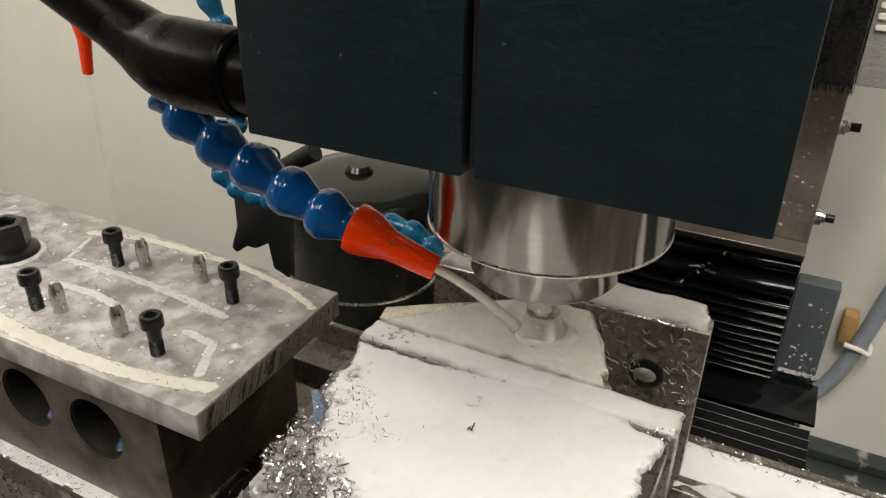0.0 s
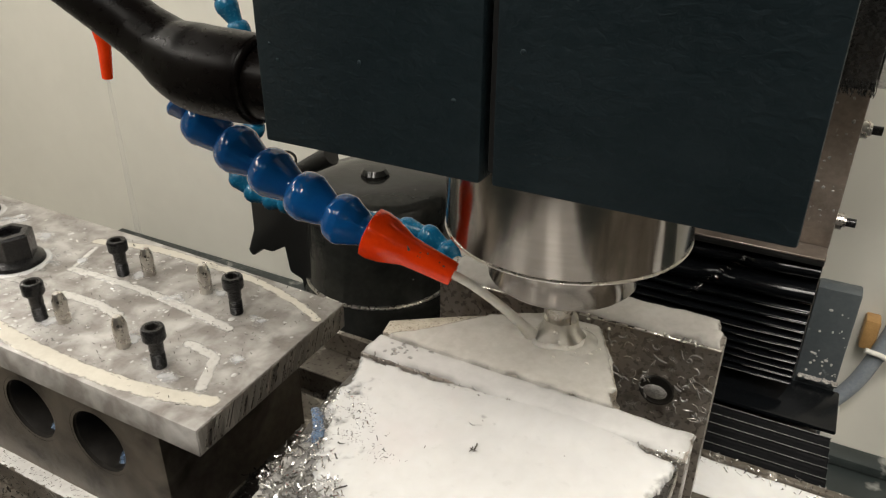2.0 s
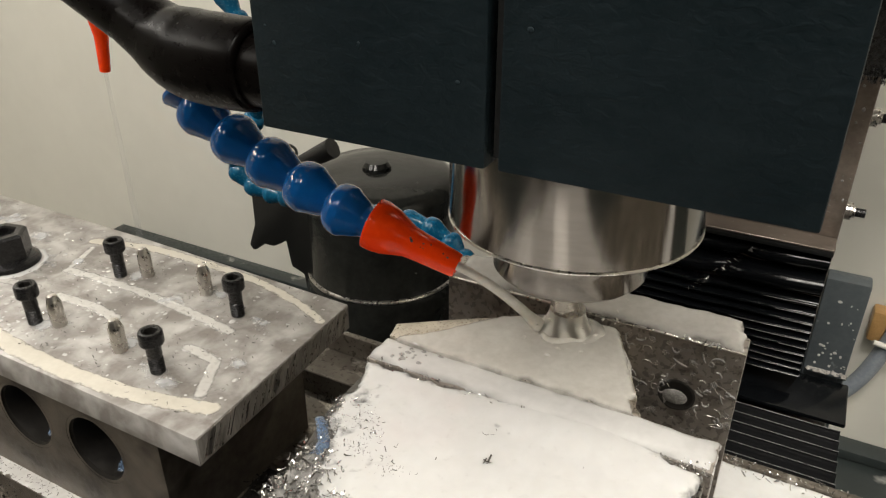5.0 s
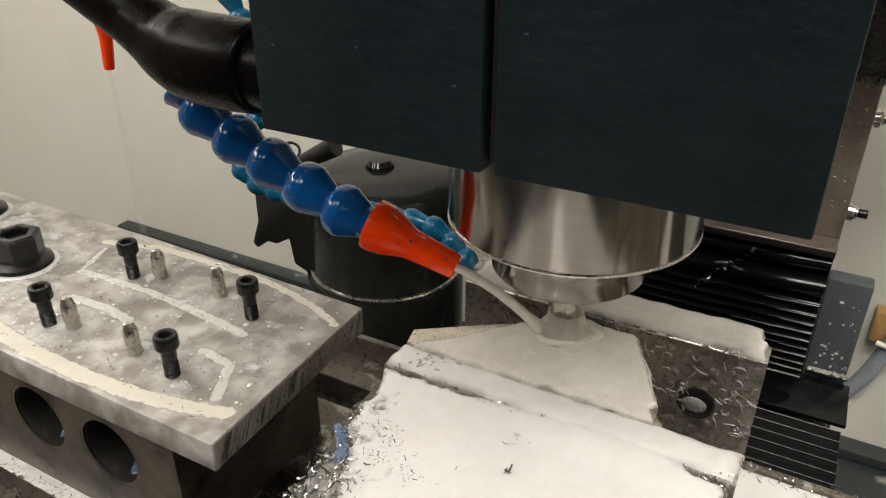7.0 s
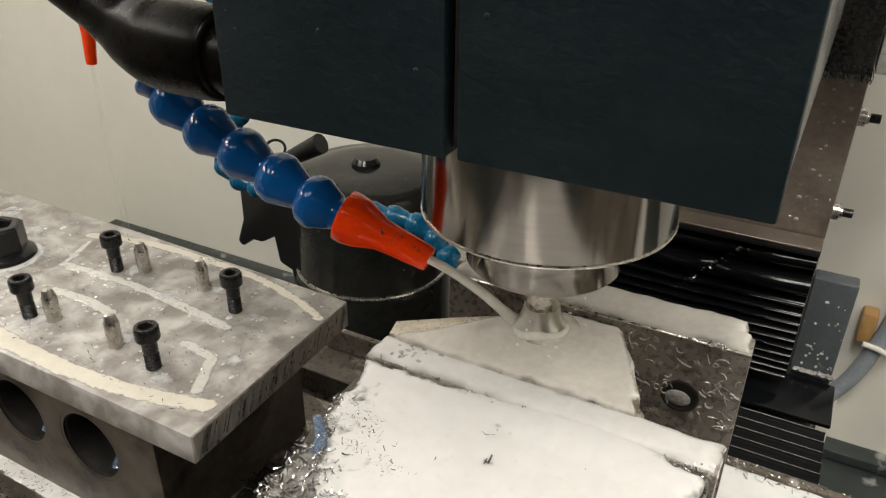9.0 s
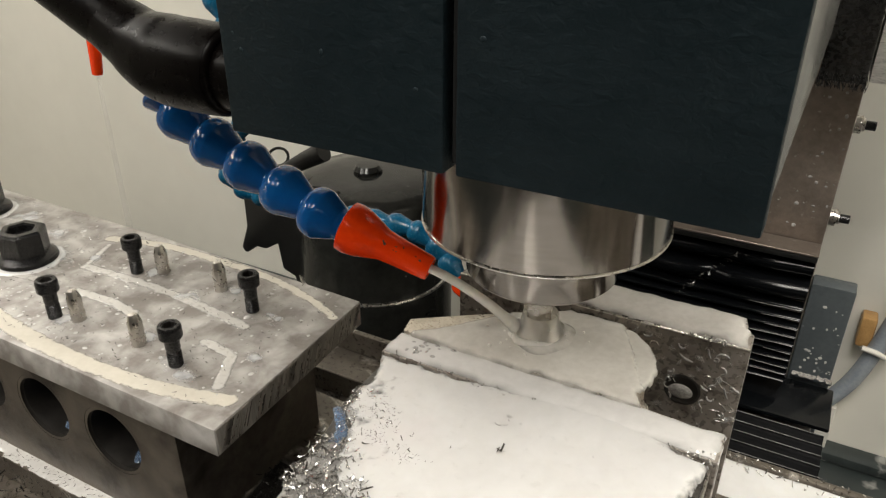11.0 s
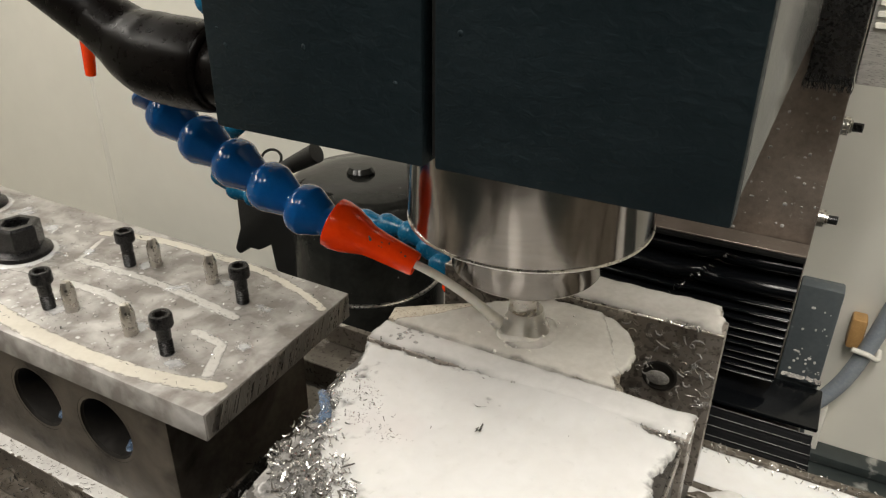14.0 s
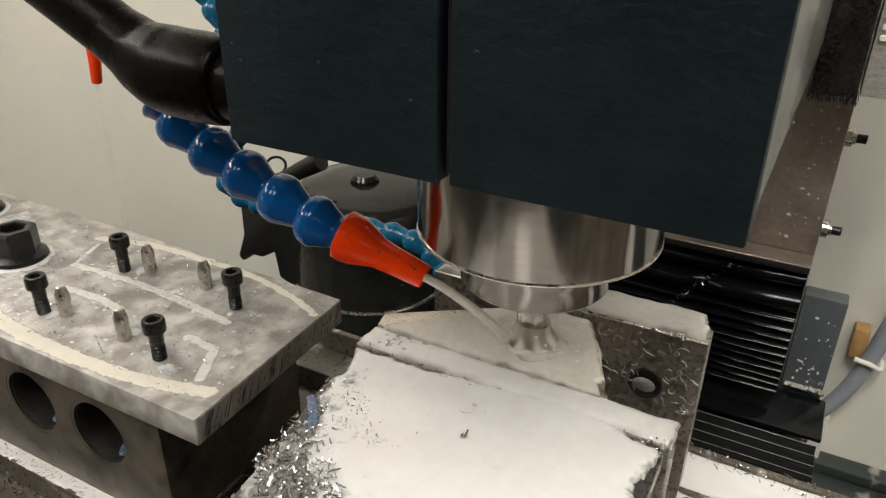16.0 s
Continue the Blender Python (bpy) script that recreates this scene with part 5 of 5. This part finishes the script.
    solo("edge_chips", chips(75, edge, 0.0024, 34), CHIP_METAL, (0, -0.029, 0.105), "bright chips caught along the jaw edge", "chips", rides=True, kind="stuff")
    # bubbles near the jaw's end
    solo("bubbles", beads(16, lambda r: (Matrix.Translation((r.uniform(-0.047, -0.030), r.uniform(-0.026, -0.018), 0.1063)), r.uniform(0.0005, 0.0010)), 41, 0.7, 12), BUBBLE, (-0.04, -0.022, 0.106), "small bubbles on the jaw film", "bubbles", rides=True, kind="stuff")
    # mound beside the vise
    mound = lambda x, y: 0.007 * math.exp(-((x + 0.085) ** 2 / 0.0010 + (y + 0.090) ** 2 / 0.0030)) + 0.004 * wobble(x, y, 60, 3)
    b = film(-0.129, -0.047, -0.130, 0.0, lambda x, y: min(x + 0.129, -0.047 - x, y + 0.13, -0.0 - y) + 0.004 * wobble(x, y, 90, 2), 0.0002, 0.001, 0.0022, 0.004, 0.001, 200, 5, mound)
    # mound coloured near black for the shade between block and vise
    solo("swarf_mound", b, SWARF_SHADE, (-0.088, -0.07, 0.0), "wet swarf between block and vise, painted near black for shade", "swarf", rides=True, kind="stuff")
    def on_mound(r):
        x, y = r.uniform(-0.127, -0.049), r.uniform(-0.125, -0.005)
        return (x, y, 0.0022 + mound(x, y) + 0.003 * r.uniform()), 0.7
    solo("swarf", chips(1900, on_mound, 0.0034, 35), SWARF_SHADE, (-0.089, -0.071, 0.0), "curled swarf beside the vise, painted near black for shade", "swarf", rides=True, kind="stuff")
    solo("swarf", chips(130, on_mound, 0.0032, 36), CHIP_METAL, (-0.0895, -0.0715, 0.0), "bright curled swarf beside the vise", "swarf", rides=True, kind="stuff")
    def slot(r):
        y = (-0.0658, -0.0045, 0.057)[r.randint(3)]
        return (r.uniform(-0.38, -0.05) if y < 0.02 else r.uniform(-0.2, 0.15), y + r.uniform(-0.0068, 0.0068), -0.011 + r.uniform(0, 0.009)), 0.6
    solo("slot_chips", chips(1500, slot, 0.0030, 37), SWARF_SHADE, (-0.2, -0.04, -0.012), "chips packed in the table slots, shade painted near black", "chips", rides=True, kind="stuff")
    def onland(r):
        return (r.uniform(-0.36, -0.12), r.uniform(-0.0575, -0.052), 0.0010), 0.15
    solo("land_chips", chips(260, onland, 0.0015, 38), CHIP_DARK, (-0.24, -0.06, 0.001), "fine chips on the table land", "chips", rides=True, kind="stuff")
    def rear(r):
        return (r.uniform(0.0, 0.16), r.uniform(0.094, 0.105), 0.0008), 0.3
    solo("land_chips", chips(220, rear, 0.0026, 39), CHIP_METAL, (0.08, 0.1, 0.001), "fine bright chips on the table rim", "chips", rides=True, kind="stuff")
    return bulge


def build_splash():
    """Rigid pieces of flying coolant round the cutter."""
    jet = solo("coolant_jet", tube([(-0.0295, -0.0238, 0.1366), (-0.0258, -0.0204, 0.1332), (-0.0222, -0.017, 0.1293), (-0.0185, -0.0136, 0.1249), (-0.0148, -0.0102, 0.1201), (-0.0112, -0.0068, 0.1148), (-0.0075, -0.0034, 0.109)],
               lambda f: 0.0013 + 0.0004 * f + 0.0008 * max(0.0, f - 0.85) / 0.15, 16), COOLANT_FOAM, (-0.0295, -0.0238, 0.1366), "cream coolant jet from the nozzle onto the cutter", "coolant jet")
    def skirt(seed, r0, r1, z0, z1, wave, rough, foot):
        b = bmesh.new()
        rows = []
        for i in range(16):
            f = i / 15
            row = []
            for k in range(49):
                a = radians(7.5 * k)
                w = wobble(math.cos(a) * 1.3, math.sin(a) * 1.3 + 0.5 * f, wave, seed)
                r = r0 + (r1 - r0) * f ** foot * (0.9 + rough * w)
                z = z0 + (z1 - z0) * f ** 0.6 + 0.0005 * w * f
                row.append(b.verts.new((r * math.cos(a), r * math.sin(a), z)))
            rows.append(row)
        for p, q in zip(rows, rows[1:]):
            for k in range(48):
                b.faces.new((p[k], p[k + 1], q[k + 1], q[k]))
        bmesh.ops.solidify(b, geom=b.faces[:], thickness=0.0005)
        return b
    swirl = solo("coolant_swirl", skirt(1, 0.0056, 0.0100, 0.1160, 0.1072, 1.4, 0.45, 1.1), COOLANT_FOAM, (0, 0, 0.1073), "milky coolant swirling round the cutter", "splash", angle=80)
    lip = [((0.0082 + 0.0016 * wobble(a, 0, 0.021, 5)) * math.cos(radians(a)), (0.0082 + 0.0016 * wobble(a, 0, 0.021, 5)) * math.sin(radians(a)), 0.1078 + 0.0012 * wobble(a, 3, 0.017, 6)) for a in range(-165, 46, 15)]
    curl = solo("coolant_curl", tube(lip, lambda f: 0.0003 + (0.0015 + 0.0008 * wobble(f, 0, 4.0, 2)) * math.sin(math.pi * f), 14, 3), COOLANT_FOAM, (0, 0, 0.1073), "cream lip of coolant round the cutter", "splash", angle=80)
    mound = lambda x, y: 0.0118 - math.hypot(x - 0.0030, (y + 0.0010) * 1.1) + 0.0016 * wobble(x, y, 110, 21)
    swell = lambda x, y: 0.0016 * math.exp(-((math.hypot(x, y) - 0.0095) / 0.0030) ** 2) * max(0.0, 0.6 + 0.5 * x / 0.010)
    fan = solo("coolant_fan", film(-0.012, 0.018, -0.015, 0.014, mound, 0.1068, 0.0012, 0.0007, 0.0100, 0.0005, 160, 23, swell), WORK_MILK, (0, 0, 0.1073), "milky coolant swelling round the cutter", "splash", angle=80)
    drops = solo("flying_drops", beads(22, lambda r: (Matrix.Translation(((q := r.uniform(0.006, 0.022)) * math.cos(a := r.uniform(-1.6, 2.6)), q * math.sin(a), 0.1085 + r.uniform(0, 0.008))), r.uniform(0.0002, 0.0006)), 51, 1.0), COOLANT_FOAM, (0, 0, 0.1073),
                 "small drops flying off the cutter", "drops", kind="stuff")
    return jet, swirl, curl, fan, drops


build_column()
build_bellows()
build_head()
END_MILL = build_spindle()
build_hoses()
build_pump()
build_wall_bits()
build_table()
build_fixture()
build_vise()
BULGE = build_coolant_pools()
JET, SWIRL, CURL, FAN, DROPS = build_splash()


def motions():
    for ob in RIDERS:
        base = ob.matrix_basis.copy()
        walk(ob, [(t, Matrix.Translation((x, y, 0)) @ base) for t, x, y in TABLE])
    steps = [round(0.1 * k, 1) for k in range(161)]
    for ob, turn in ((END_MILL, -80), (SWIRL, -62)):
        base = ob.matrix_basis.copy()
        walk(ob, [(t, base @ pose(0, 0, 0, 0, 0, turn * 10 * t)) for t in steps])
    base = CURL.matrix_basis.copy()
    walk(CURL, [(t, base @ pose(0, 0, 0.0004 * math.sin(4.3 * t), 2 * math.sin(6.1 * t), 2 * math.cos(5.2 * t), 9 * math.sin(1.7 * t) + 4 * math.sin(9.1 * t))) for t in steps])
    base = FAN.matrix_basis.copy()
    walk(FAN, [(t, base @ pose(0.0004 * math.sin(7.1 * t), 0.0004 * math.cos(5.3 * t), 0, 0.5 * math.sin(9.7 * t), 0.5 * math.cos(8.3 * t), 12 * math.sin(2.9 * t) + 5 * math.sin(11.3 * t))) for t in steps])
    base = BULGE.matrix_basis.copy()
    reach = lambda t: 0.0 if 11.2 <= t <= 14.8 else (1.0 if t <= 9.0 else ((11.2 - t) / 2.2 if t < 11.2 else min(1.0, (t - 14.8) / 0.9)))
    walk(BULGE, [(t, Matrix.Translation((x - 0.0052 * reach(t), y - 0.0026 * reach(t), -0.0003 * reach(t))) @ base) for t, x, y in TABLE])
    base = DROPS.matrix_basis.copy()
    walk(DROPS, [(t, base @ pose(0, 0, 0.0006 * math.sin(13 * t), 0, 0, 40 * math.sin(6.1 * t) + 35 * math.sin(17 * t))) for t in steps])
    base = JET.matrix_basis.copy()
    walk(JET, [(t, base @ pose(0, 0, 0, 1.2 * math.sin(8.1 * t), 1.0 * math.sin(6.7 * t), 1.5 * math.sin(5.1 * t))) for t in steps])


motions()
